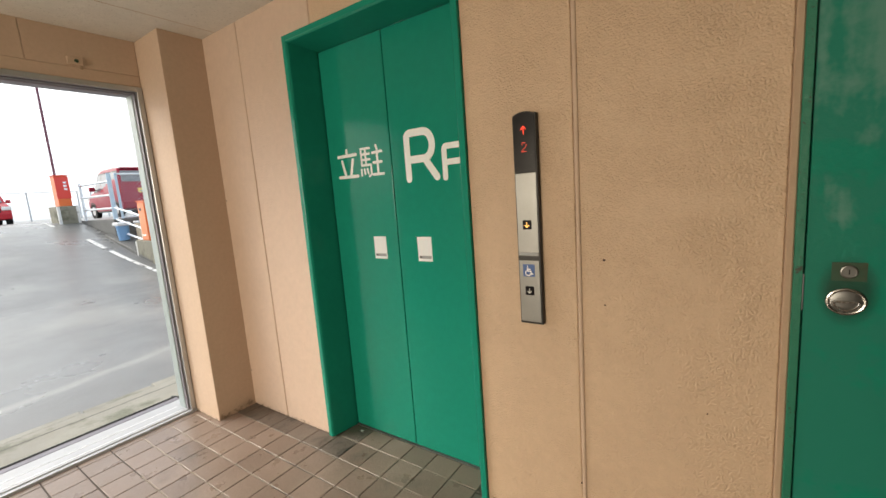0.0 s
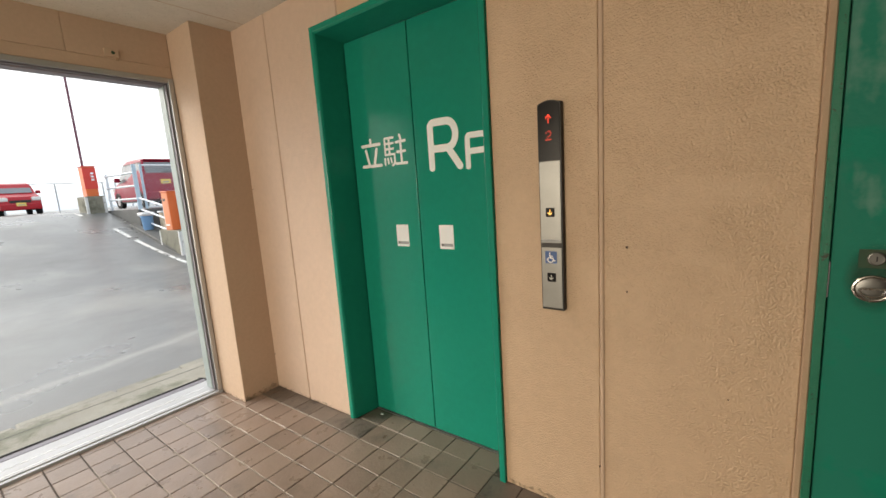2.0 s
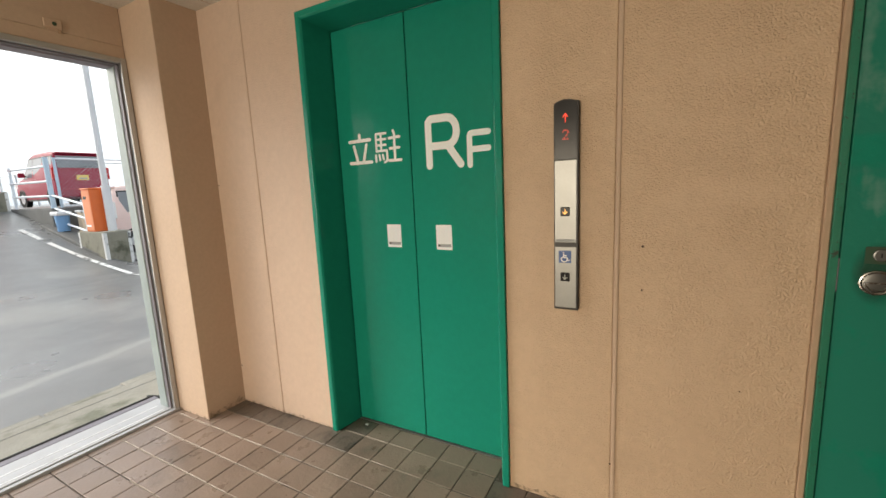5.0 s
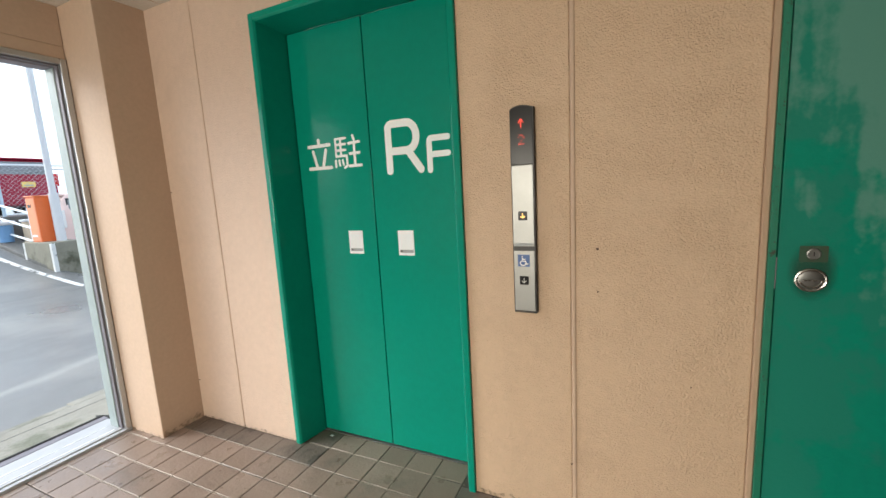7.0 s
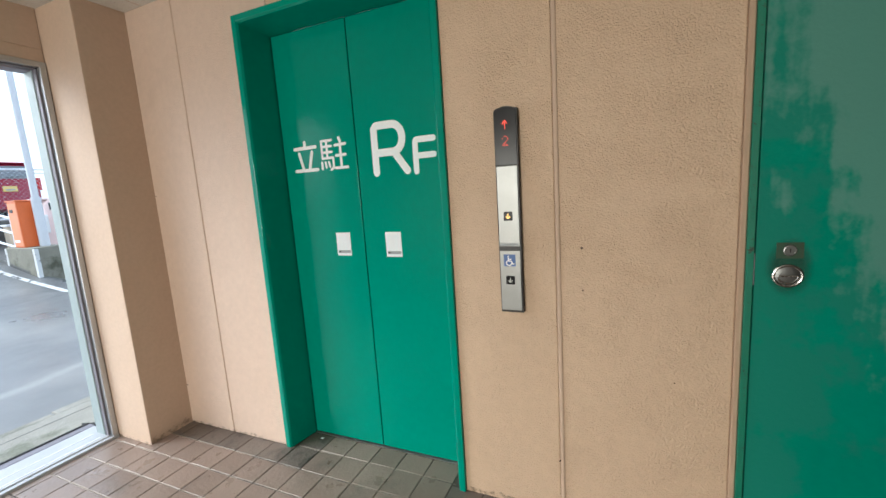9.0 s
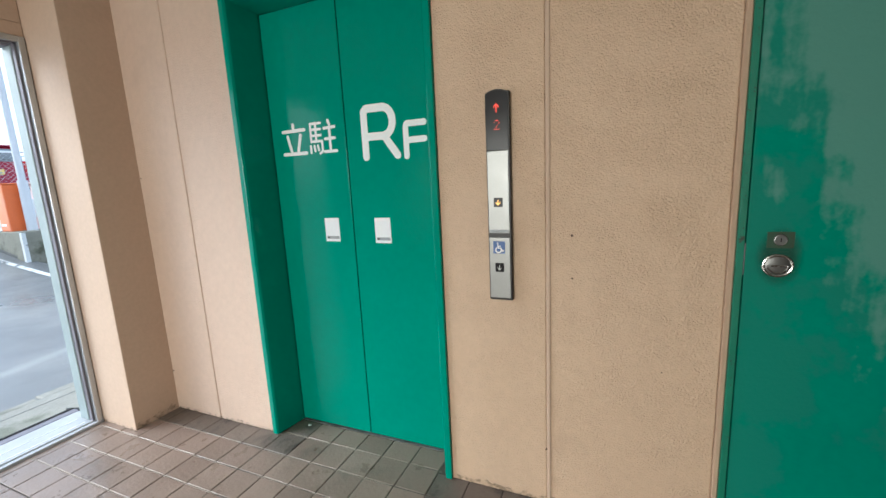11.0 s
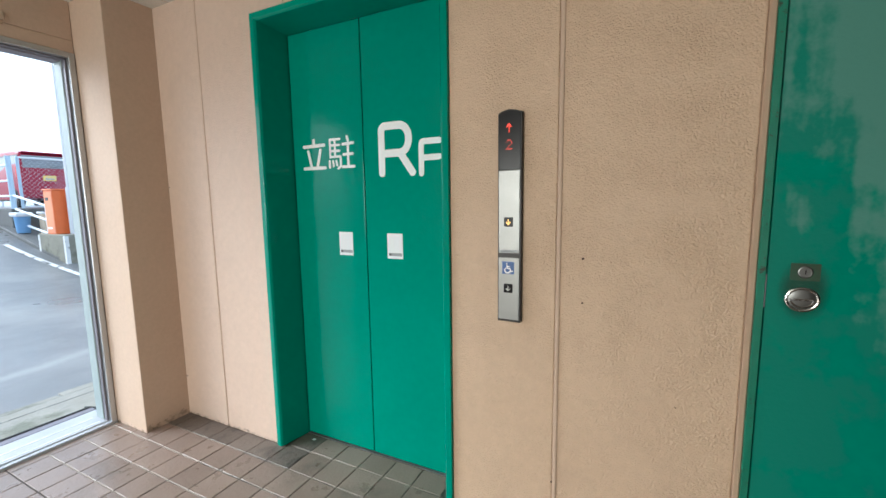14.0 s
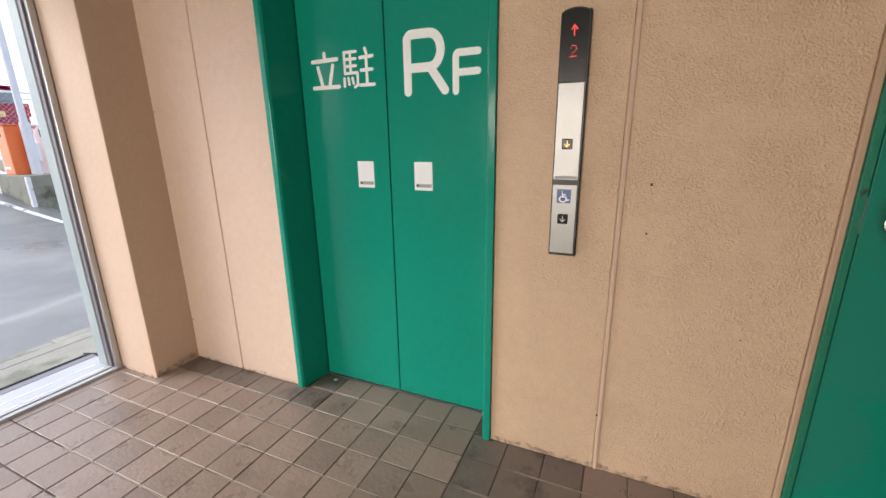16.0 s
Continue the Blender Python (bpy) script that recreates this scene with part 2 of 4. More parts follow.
ORANGE = material("orange_sheet_metal", (0.78, 0.16, 0.035), (0.68, 0.13, 0.03), 3, 0.35, 0.5, 0.05, 60)
ORANGE_PALE = material("pale_orange_sheet_metal", (0.80, 0.27, 0.12), (0.74, 0.23, 0.10), 3, 0.4, 0.55, 0.05, 60)
RED_BOX = material("red_sheet_metal", (0.72, 0.045, 0.03), (0.62, 0.04, 0.03), 3, 0.3, 0.45)
RAIL_WHITE = material("white_painted_pipe", (0.72, 0.76, 0.80), (0.6, 0.65, 0.7), 5, 0.4, 0.55)
PIPE_BLUE = material("pale_blue_painted_steel", (0.45, 0.58, 0.68), (0.38, 0.5, 0.6), 5, 0.45, 0.6)
POLE_RED = material("dark_red_steel", (0.17, 0.055, 0.085), (0.13, 0.045, 0.07), 6, 0.5, 0.65)
POLE_WHITE = material("white_steel_pole", (0.68, 0.68, 0.69), (0.6, 0.6, 0.61), 3, 0.45, 0.6)
BLUE_PLASTIC = material("blue_plastic", (0.16, 0.33, 0.55), (0.13, 0.28, 0.48), 4, 0.4, 0.55)
CREAM = material("cream_painted_block", (0.72, 0.58, 0.42), (0.64, 0.5, 0.36), 2, 0.7, 0.85, 0.2, 80)
FENCE = material("galvanised_mesh", (0.55, 0.58, 0.6), (0.48, 0.5, 0.52), 8, 0.5, 0.6, metal=0.3)
CAR_RED = material("deep_red_car_paint", (0.31, 0.013, 0.038), (0.28, 0.011, 0.032), 2, 0.3, 0.38, coat=0.08, spec=0.2, object_space=True)
CAR_SCARLET = material("bright_red_car_paint", (0.42, 0.012, 0.022), (0.38, 0.01, 0.02), 2, 0.32, 0.4, coat=0.2, spec=0.3, object_space=True)
CAR_PINK = material("pale_pink_car_paint", (0.80, 0.60, 0.55), (0.76, 0.56, 0.51), 2, 0.32, 0.4, coat=0.2, spec=0.3, object_space=True)
CAR_GLASS = material("grey_car_glass", (0.22, 0.235, 0.25), (0.19, 0.2, 0.215), 3, 0.06, 0.1, spec=0.3)
CAR_TRIM = material("black_car_trim", (0.02, 0.02, 0.02), None, 10, 0.5)
TYRE = material("rubber_tyre", (0.02, 0.02, 0.02), None, 12, 0.8)
RIM = material("silver_wheel_rim", (0.5, 0.5, 0.52), None, 12, 0.3, metal=0.9)
LAMP_RED = material("red_lamp_lens", (0.5, 0.01, 0.01), None, 12, 0.15)
LAMP_CLEAR = material("clear_lamp_lens", (0.8, 0.8, 0.78), None, 12, 0.12)
PLATE_YELLOW = material("yellow_plate", (0.85, 0.62, 0.16), None, 12, 0.4)
CAB_WALL = material("cream_cab_laminate", (0.70, 0.69, 0.56), (0.66, 0.65, 0.52), 1.5, 0.4, 0.5)
CAB_FLOOR = material("ochre_vinyl_floor", (0.52, 0.45, 0.24), (0.45, 0.38, 0.19), 3, 0.4, 0.55)
CAB_KICK = material("brown_steel_kickplate", (0.26, 0.22, 0.17), None, 5, 0.35, 0.45, metal=0.6)
LED_RED = glowing("red_display_dots", (1.0, 0.07, 0.04), 0.6)
LED_AMBER = glowing("amber_button_light", (1.0, 0.5, 0.14), 0.5)
CAB_LIGHT = glowing("cab_ceiling_diffuser", (1.0, 0.98, 0.9), 2.0)
MARK_GREY = material("grey_button_mark", (0.55, 0.56, 0.55), None, 20, 0.4)


# ---- building blocks ----
def quad_box(bm, x0, x1, y0, y1, z0, z1, bevel=0.0, segments=1):
    c = bmesh.ops.create_cube(bm, size=1, matrix=Matrix.LocRotScale(((x0 + x1) / 2, (y0 + y1) / 2, (z0 + z1) / 2), None, (abs(x1 - x0), abs(y1 - y0), abs(z1 - z0))))
    if bevel:
        edges = list({e for v in c["verts"] for e in v.link_edges})
        bmesh.ops.bevel(bm, geom=edges, offset=bevel, segments=segments, affect="EDGES", profile=0.5)
    return bm


def box(x0, x1, y0, y1, z0, z1, bevel=0.0, segments=1):
    return quad_box(bmesh.new(), x0, x1, y0, y1, z0, z1, bevel, segments)


def rod(bm, a, b, r, r2=None, sides=12):
    a, b = Vector(a), Vector(b)
    d = b - a
    m = Matrix.Translation((a + b) / 2) @ d.to_track_quat("Z", "Y").to_matrix().to_4x4()
    bmesh.ops.create_cone(bm, cap_ends=True, segments=sides, radius1=r, radius2=r if r2 is None else r2, depth=d.length, matrix=m)
    return bm


def extruded(points, plane, lo, hi, bevel=0.0, segments=1):
    """A closed outline in the plane "xz", "xy" or "yz", given thickness from lo to hi along the third axis."""
    bm = bmesh.new()

    def at(p, v):
        return {"xz": (p[0], v, p[1]), "xy": (p[0], p[1], v), "yz": (v, p[0], p[1])}[plane]
    a = [bm.verts.new(at(p, lo)) for p in points]
    b = [bm.verts.new(at(p, hi)) for p in points]
    bm.faces.new(a), bm.faces.new(b[::-1])
    for i in range(len(points)):
        j = (i + 1) % len(points)
        bm.faces.new((a[j], a[i], b[i], b[j]))
    bmesh.ops.recalc_face_normals(bm, faces=bm.faces)
    if bevel:
        bmesh.ops.bevel(bm, geom=list(bm.edges), offset=bevel, segments=segments, affect="EDGES", profile=0.5)
    return bm


def part(name, bm, mat, parent=None, label="", smooth=False, kind=""):
    me = bpy.data.meshes.new(name)
    if smooth:
        for f in bm.faces:
            f.smooth = True
        for e in bm.edges:
            if len(e.link_faces) == 2 and e.calc_face_angle(0) > 0.6:
                e.smooth = False
    bm.to_mesh(me)
    bm.free()
    me.materials.append(mat)
    ob = new(name, me)
    ob.parent = parent
    if label or kind:
        tagged(ob, label, kind=kind)
    return ob


def thing(name, label, category, group="", kind="", at=None):
    ob = new(name)
    ob.empty_display_size = 0.1
    if at:
        ob.matrix_world = at
    return tagged(ob, label, category, group, kind)


def structure(name, bm, mat, label, category):
    return tagged(part(name, bm, mat), label, category, kind="structure")


H = 2.335          # ceiling height
WY = 0.014         # face of the lift wall
WX = -1.07         # face of the wall with the wide opening
DOOR_Y = 0.167     # face of the lift doors

# ---- ground outside ----
def ramp_z(x):
    """The drive climbs from the building to the upper deck."""
    t = min(1.0, max(0.0, (-7.0 - x) / 6.6))
    t = t + 0.035 * math.sin(2 * math.pi * t) * -1
    return -0.045 + 1.245 * t


def ground_z(x, y):
    z = ramp_z(x)
    low = 0.02 if x < -7 else ramp_z(x)
    k = min(1.0, max(0.0, (y - 2.45) / 0.25))
    return z * (1 - k) + min(z, low) * k


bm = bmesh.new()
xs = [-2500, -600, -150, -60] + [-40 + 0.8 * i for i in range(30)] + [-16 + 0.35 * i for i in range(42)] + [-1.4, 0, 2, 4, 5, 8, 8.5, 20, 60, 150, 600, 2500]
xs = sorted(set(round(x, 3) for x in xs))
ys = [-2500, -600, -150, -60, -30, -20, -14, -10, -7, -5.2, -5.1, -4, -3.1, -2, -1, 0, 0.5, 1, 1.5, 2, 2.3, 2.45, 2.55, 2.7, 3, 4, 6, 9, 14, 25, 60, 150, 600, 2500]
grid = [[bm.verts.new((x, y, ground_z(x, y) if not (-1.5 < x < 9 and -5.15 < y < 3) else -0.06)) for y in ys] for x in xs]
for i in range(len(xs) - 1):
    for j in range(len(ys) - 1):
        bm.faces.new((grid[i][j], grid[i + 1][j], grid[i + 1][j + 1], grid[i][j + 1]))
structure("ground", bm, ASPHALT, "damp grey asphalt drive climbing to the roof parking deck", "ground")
structure("pavement", box(-1.86, -1.36, -6, 2.2, -0.3, -0.03, 0.006), APRON, "weathered mossy concrete strip along the building", "pavement")
apron = bpy.data.objects["pavement"]
for y0, y1, w in ((-0.18, 0.5, 0.10), (-0.62, -0.19, 0.07), (-1.15, -0.63, 0.09), (-1.9, -1.16, 0.06)):
    part("kerb_slab", box(-1.86 - w, -1.862, y0, y1, -0.2, -0.034, 0.012, 2), APRON, apron)
part("joint", box(-1.755, -1.747, -6, 2.2, -0.031, -0.0288), DARK_CONCRETE, apron)
deck = structure("parking_deck", extruded([(-13.35, 2.47), (-10.85, 2.47), (-10.85, 14), (-40, 14), (-40, 2.62), (-13.35, 2.62)], "xy", -0.4, 1.2, 0.012), DARK_CONCRETE, "raised dark concrete parking deck", "deck")
bm = bmesh.new()
quad_box(bm, -40, -10.88, 2.65, 13.9, 1.2, 1.206)
part("surfacing", bm, ASPHALT, deck, "damp asphalt")

# worn white lines on the drive
def road_line(a, b, width=0.09):
    bm = bmesh.new()
    a, b = Vector(a), Vector(b)
    side = Vector((-(b - a).y, (b - a).x)).normalized() * width / 2
    rows = []
    n = max(2, int((b - a).length / 0.3))
    for i in range(n + 1):
        p = a + (b - a) * i / n
        rows.append([bm.verts.new((*(p + s), ground_z(*(p + s)) + 0.006)) for s in (-side, side)])
    for r, q in zip(rows, rows[1:]):
        bm.faces.new((r[0], r[1], q[1], q[0]))
    return bm


lines = thing("road_marking", "worn white painted lines on the asphalt drive", "road marking", kind="structure")
for a, b in (((-6.5, 2.24), (-9.9, 2.02)), ((-10.2, 2.0), (-11.1, 1.95)), ((-13.0, 1.78), (-14.1, 1.76))):
    part("line", road_line(a, b), ROAD_WHITE, lines)

# ---- lift wall ----
wall_n = structure("wall_north", extruded([(-1.3, -0.1), (0.012, -0.1), (0.012, 2.145), (1.008, 2.145), (1.008, -0.1), (1.99, -0.1), (1.99, 2.09), (2.93, 2.09), (2.93, -0.1), (8.2, -0.1), (8.2, H + 0.1), (-1.3, H + 0.1)], "xz", WY + 0.005, 0.19),
                   WALL_SMOOTH, "tan wall of textured panels with sealed joints", "wall")
J = 0.004
panels = [
    [(-0.9, 0), (-0.405 - J, 0), (-0.405 - J, H), (-0.9, H)],
    [(-0.405 + J, 0), (-0.001, 0), (-0.001, 2.151), (0.207 - J, 2.151), (0.207 - J, H), (-0.405 + J, H)],
    [(0.207 + J, 2.151), (0.818 - J, 2.151), (0.818 - J, H), (0.207 + J, H)],
    [(0.818 + J, 2.151), (1.021, 2.151), (1.021, 0), (1.422, 0), (1.422, H), (0.818 + J, H)],
    [(1.433, 0), (1.966, 0), (1.966, H), (1.433, H)],
    [(1.97, 2.115), (2.955, 2.115), (2.955, H), (1.97, H)],
    [(2.958, 0), (3.5, 0), (3.5, H), (2.958, H)],
    [(3.505, 0), (8.0, 0), (8.0, H), (3.505, H)],
]
for k, p in enumerate(panels):
    part("panel", extruded(p, "xz", WY, WY + 0.012, 0.0028), WALL_SKY_TINT if k < 2 else WALL, wall_n)
part("sealant_bead", box(1.4245, 1.4395, WY - 0.0055, WY + 0.006, 0.0, H - 0.002, 0.0045, 3), WALL_SMOOTH, wall_n, "rounded tan sealant bead")
for x, z, r in ((-0.757, 1.37, 0.0045), (-0.757, 0.24, 0.006), (1.512, 1.075, 0.0055), (1.513, 0.922, 0.004), (1.805, 0.61, 0.003), (1.421, 0.232, 0.004)):
    tagged(part("wall_plug", rod(bmesh.new(), (x, WY + 0.002, z), (x, WY - 0.0012, z), r, r * 0.7, 10), PLUG_BROWN), "small brown plugged hole in the tan wall", "wall plug", "plugged holes")

# ---- wall with the wide opening, pillar ----
YL, SOUTH = -1.8, -5.0
wall_w = structure("wall_west", box(WX - 0.12, WX, YL - 0.15, -0.2325, 2.076, H, 0.002), WALL_SMOOTH, "tan painted lintel above a wide opening", "wall")
bm = quad_box(bmesh.new(), WX - 0.001, WX + 0.004, YL, -0.2325, 2.076, 2.136, 0.0015)
part("lintel_band", bm, WALL_SMOOTH, wall_w)
for y0, y1 in ((-0.722, -0.2325), (-1.6, -0.726), (YL, -1.604)):
    part("panel", box(WX - 0.001, WX + 0.004, y0, y1, 2.139, H, 0.0015), WALL_SMOOTH, wall_w)
structure("pillar", box(WX - 0.119, -0.765, -0.23, WY + 0.004, -0.05, H, 0.004, 2), WALL_SMOOTH, "square tan painted pillar in the corner", "pillar")
jb = thing("junction_box", "small tan painted box on the lintel", "junction box")
part("cover", box(WX + 0.003, WX + 0.016, -0.562, -0.494, 2.148, 2.188, 0.003, 2), WALL_SMOOTH, jb)
part("knockout", rod(bmesh.new(), (WX + 0.014, -0.522, 2.168), (WX + 0.0175, -0.522, 2.168), 0.010, 0.009, 14), RUST, jb)
part("stem", box(WX + 0.003, WX + 0.008, -0.51, -0.496, 2.13, 2.15, 0.001), SEALANT, jb)

opening = structure("window_1", box(WX - 0.03, WX + 0.012, -0.262, -0.2335, 0.0, 2.074, 0.002), ALU, "wide aluminium framed opening with a worn metal sill", "opening")
part("groove", box(WX - 0.04, WX - 0.012, -0.272, -0.262, 0.02, 2.046, 0.001), ALU_GREY, opening)
part("jamb", box(WX - 0.12, WX - 0.04, -0.277, -0.2335, 0.02, 2.042, 0.003), JAMB, opening, "pale blue-green jamb")
part("head_trim", box(WX - 0.03, WX + 0.012, YL, -0.262, 2.046, 2.074, 0.002), ALU, opening)
part("head_groove", box(WX - 0.04, WX - 0.012, YL, -0.262, 2.038, 2.046, 0.001), ALU_GREY, opening)
part("head", box(WX - 0.12, WX - 0.04, YL, -0.278, 2.032, 2.072, 0.003), HEAD_GREY, opening)
sill = part("sill", box(WX - 0.285, WX - 0.012, YL, -0.2345, -0.04, 0.02, 0.003), ALU_SILL, opening, "worn silver sill with running ridges")
for x in (-1.115, -1.195):
    part("ridge", box(x - 0.003, x + 0.003, YL, -0.297, 0.019, 0.0212, 0.0004), PAPER, sill)
part("inner_track", box(WX - 0.012, WX + 0.018, YL, -0.2345, -0.02, 0.014, 0.001), ALU_SILL, opening)
part("outer_ledge", box(WX - 0.284, WX - 0.232, YL, -0.2345, 0.012, 0.0225, 0.001), ALU_GREY, opening, "grey-violet outer ledge")
part("gasket", box(WX - 0.303, WX - 0.285, YL, -0.2345, -0.04, 0.027, 0.001), BLACK_GAP, opening)
tagged(part("rubber_wedge", extruded([(-1.51, -0.21), (-1.385, -0.255), (-1.39, -0.16)], "xy", -0.032, -0.016, 0.003), BLACK_GAP), "black rubber wedge beside the metal sill", "door stop")

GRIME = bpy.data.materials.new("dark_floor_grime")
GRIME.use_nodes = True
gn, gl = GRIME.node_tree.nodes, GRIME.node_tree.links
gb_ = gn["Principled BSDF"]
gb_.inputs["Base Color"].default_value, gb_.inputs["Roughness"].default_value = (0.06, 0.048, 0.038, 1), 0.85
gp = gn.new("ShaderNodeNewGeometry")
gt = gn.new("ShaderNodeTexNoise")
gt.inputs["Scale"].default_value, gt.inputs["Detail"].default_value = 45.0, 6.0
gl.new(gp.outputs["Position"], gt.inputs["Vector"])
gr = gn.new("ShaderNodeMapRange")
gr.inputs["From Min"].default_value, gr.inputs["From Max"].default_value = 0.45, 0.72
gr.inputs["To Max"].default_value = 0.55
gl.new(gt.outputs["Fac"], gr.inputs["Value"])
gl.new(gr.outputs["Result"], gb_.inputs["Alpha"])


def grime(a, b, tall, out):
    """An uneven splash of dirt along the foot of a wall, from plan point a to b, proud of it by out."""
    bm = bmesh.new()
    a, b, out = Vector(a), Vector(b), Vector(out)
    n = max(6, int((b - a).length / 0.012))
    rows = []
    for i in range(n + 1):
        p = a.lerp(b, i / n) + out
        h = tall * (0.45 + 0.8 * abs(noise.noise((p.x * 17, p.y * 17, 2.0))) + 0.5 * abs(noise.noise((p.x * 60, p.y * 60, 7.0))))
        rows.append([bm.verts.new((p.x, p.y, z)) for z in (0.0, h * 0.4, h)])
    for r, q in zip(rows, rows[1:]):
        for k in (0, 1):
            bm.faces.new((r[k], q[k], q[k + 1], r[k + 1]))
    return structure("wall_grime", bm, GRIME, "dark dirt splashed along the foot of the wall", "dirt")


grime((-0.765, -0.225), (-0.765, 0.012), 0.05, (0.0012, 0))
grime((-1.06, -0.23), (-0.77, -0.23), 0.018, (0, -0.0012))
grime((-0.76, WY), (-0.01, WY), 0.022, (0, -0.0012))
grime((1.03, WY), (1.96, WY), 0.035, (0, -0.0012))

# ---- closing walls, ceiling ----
# unseen dark walls, added to close the lobby and hold its light down
structure("wall_east", box(8.0, 8.2, SOUTH, 0.19, -0.1, H), WALL_DIM, "unseen side wall, kept dark to cut bounced light", "wall")
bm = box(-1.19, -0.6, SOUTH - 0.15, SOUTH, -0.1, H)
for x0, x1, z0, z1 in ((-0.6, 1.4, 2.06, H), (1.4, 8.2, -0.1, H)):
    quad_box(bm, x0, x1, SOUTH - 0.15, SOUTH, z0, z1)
structure("wall_south", bm, WALL_DIM, "unseen dark end wall, opened for the added fill lamp", "wall")
# added only to keep sky light out of the doorway
structure("wall_beyond", box(-1.9, 3.4, -7.1, -6.9, -0.1, 2.6), WALL_DIM, "unseen dark wall added to block sky from the doorway", "wall")
structure("wall_west_end", box(WX - 0.12, WX, SOUTH, YL, -0.1, H), WALL_DIM, "unseen dark wall beyond the opening", "wall")
structure("ceiling", box(-1.19, 8.2, SOUTH - 0.15, 0.19, H, H + 0.12), CEILING, "off-white fissured ceiling board", "ceiling")
for x in (-0.62, 0.29, 1.2, 2.11):
    structure("ceiling_joint", box(x - 0.0015, x + 0.0015, SOUTH, WY, H - 0.001, H + 0.002), SEALANT, "thin joint between the ceiling boards", "trim")

# ---- lift entrance ----
lift = thing("lift_entrance", "green painted steel lift entrance with closed double doors", "lift door")
# splayed jamb: front lip, deep cheek
L = [(0.0, 0.0), (0.026, 0.0), (0.034, 0.010), (0.062, 0.160), (0.062, 0.19), (0.0, 0.19)]
part("jamb", extruded(L, "xy", 0.0, 2.15, 0.0015), GREEN, lift)
part("jamb", extruded([(1.02 - x, y) for x, y in L], "xy", 0.0, 2.15, 0.0015), GREEN, lift)
part("header", extruded([(0.0, 2.15), (0.0, 2.124), (0.010, 2.116), (0.160, 2.098), (0.19, 2.098), (0.19, 2.15)], "yz", 0.0265, 0.9935, 0.0015), GREEN, lift)
for x0, x1 in ((0.066, 0.5012), (0.5068, 0.954)):
    part("door_leaf", box(x0, x1, DOOR_Y, DOOR_Y + 0.03, 0.008, 2.094, 0.0022, 2), GREEN, lift, "smooth green sliding door leaf")
# black strips in place of the shade in the gaps round the leaves
for x0, x1 in ((0.0625, 0.08), (0.49, 0.518), (0.94, 0.9575)):
    part("seam_strip", box(x0, x1, DOOR_Y + 0.012, DOOR_Y + 0.028, 0.002, 2.1), BLACK_GAP, lift)
part("foot_strip", box(0.0805, 0.9395, DOOR_Y + 0.006, DOOR_Y + 0.026, 0.002, 0.03), BLACK_GAP, lift)
sill2 = part("threshold", box(0.05, 0.97, DOOR_Y - 0.006, 0.30, -0.03, 0.001), ALU, lift, "ridged aluminium door track")
part("chip", box(0.13, 0.15, 0.115, 0.13, 0.0, 0.004, 0.002), PAPER).name = "paper_scrap"
tagged(bpy.data.objects["paper_scrap"], "tiny white scrap on the brown tiles", "paper scrap")


def strokes(name, runs, ox, oz, sx, sz, width, y, mat, parent, label="", lift_by=0.0012):
    """Rounded strokes laid on a face that looks to -y; each run is a list of points in a unit cell."""
    bm = bmesh.new()
    k = 0
    r = width / 2
    for run in runs:
        pts = [Vector((ox + sx * a, oz + sz * b)) for a, b in run]
        for p, q in zip(pts, pts[1:]):
            d = q - p
            ang = math.atan2(d.y, d.x)
            out = []
            for i in range(9):
                t = ang + math.pi / 2 + math.pi * i / 8
                out.append(p + r * Vector((math.cos(t), math.sin(t))))
            for i in range(9):
                t = ang - math.pi / 2 + math.pi * i / 8
                out.append(q + r * Vector((math.cos(t), math.sin(t))))
            yy = y - 0.0003 - lift_by - 0.00012 * (k % 5)
            f = bm.faces.new([bm.verts.new((v.x, yy, v.y)) for v in out])
            back = [bm.verts.new((v.x, y + 0.0005, v.y)) for v in out]
            fv = list(f.verts)
            for i in range(len(out)):
                j = (i + 1) % len(out)
                bm.faces.new((fv[j], fv[i], back[i], back[j]))
            k += 1
    bmesh.ops.recalc_face_normals(bm, faces=bm.faces)
    return part(name, bm, mat, parent, label)


def arc(cx, cz, rx, rz, a0, a1, n=10):
    return [(cx + rx * math.cos(radians(a0 + (a1 - a0) * i / n)), cz + rz * math.sin(radians(a0 + (a1 - a0) * i / n))) for i in range(n + 1)]


lettering = thing("door_lettering", "white rounded lettering stuck on the green lift doors", "lettering")
TATSU = [[(0.5, 0.98), (0.5, 0.8)], [(0.06, 0.78), (0.94, 0.80)], [(0.24, 0.62), (0.36, 0.14)], [(0.78, 0.64), (0.64, 0.14)], [(0.04, 0.06), (0.96, 0.06)]]
UMA = [[(0.08, 0.95), (0.08, 0.40)], [(0.08, 0.95), (0.46, 0.95)], [(0.27, 0.95), (0.27, 0.42)], [(0.08, 0.77), (0.44, 0.77)], [(0.08, 0.59), (0.44, 0.59)],
       [(0.08, 0.41), (0.48, 0.41)], [(0.48, 0.41), (0.48, 0.10), (0.38, 0.04)], [(0.05, 0.28), (0.05, 0.08)], [(0.18, 0.28), (0.20, 0.12)], [(0.31, 0.28), (0.34, 0.14)]]
NUSHI = [[(0.74, 1.0), (0.78, 0.88)], [(0.58, 0.78), (0.96, 0.80)], [(0.60, 0.46), (0.94, 0.47)], [(0.56, 0.08), (0.99, 0.08)], [(0.77, 0.80), (0.77, 0.08)]]
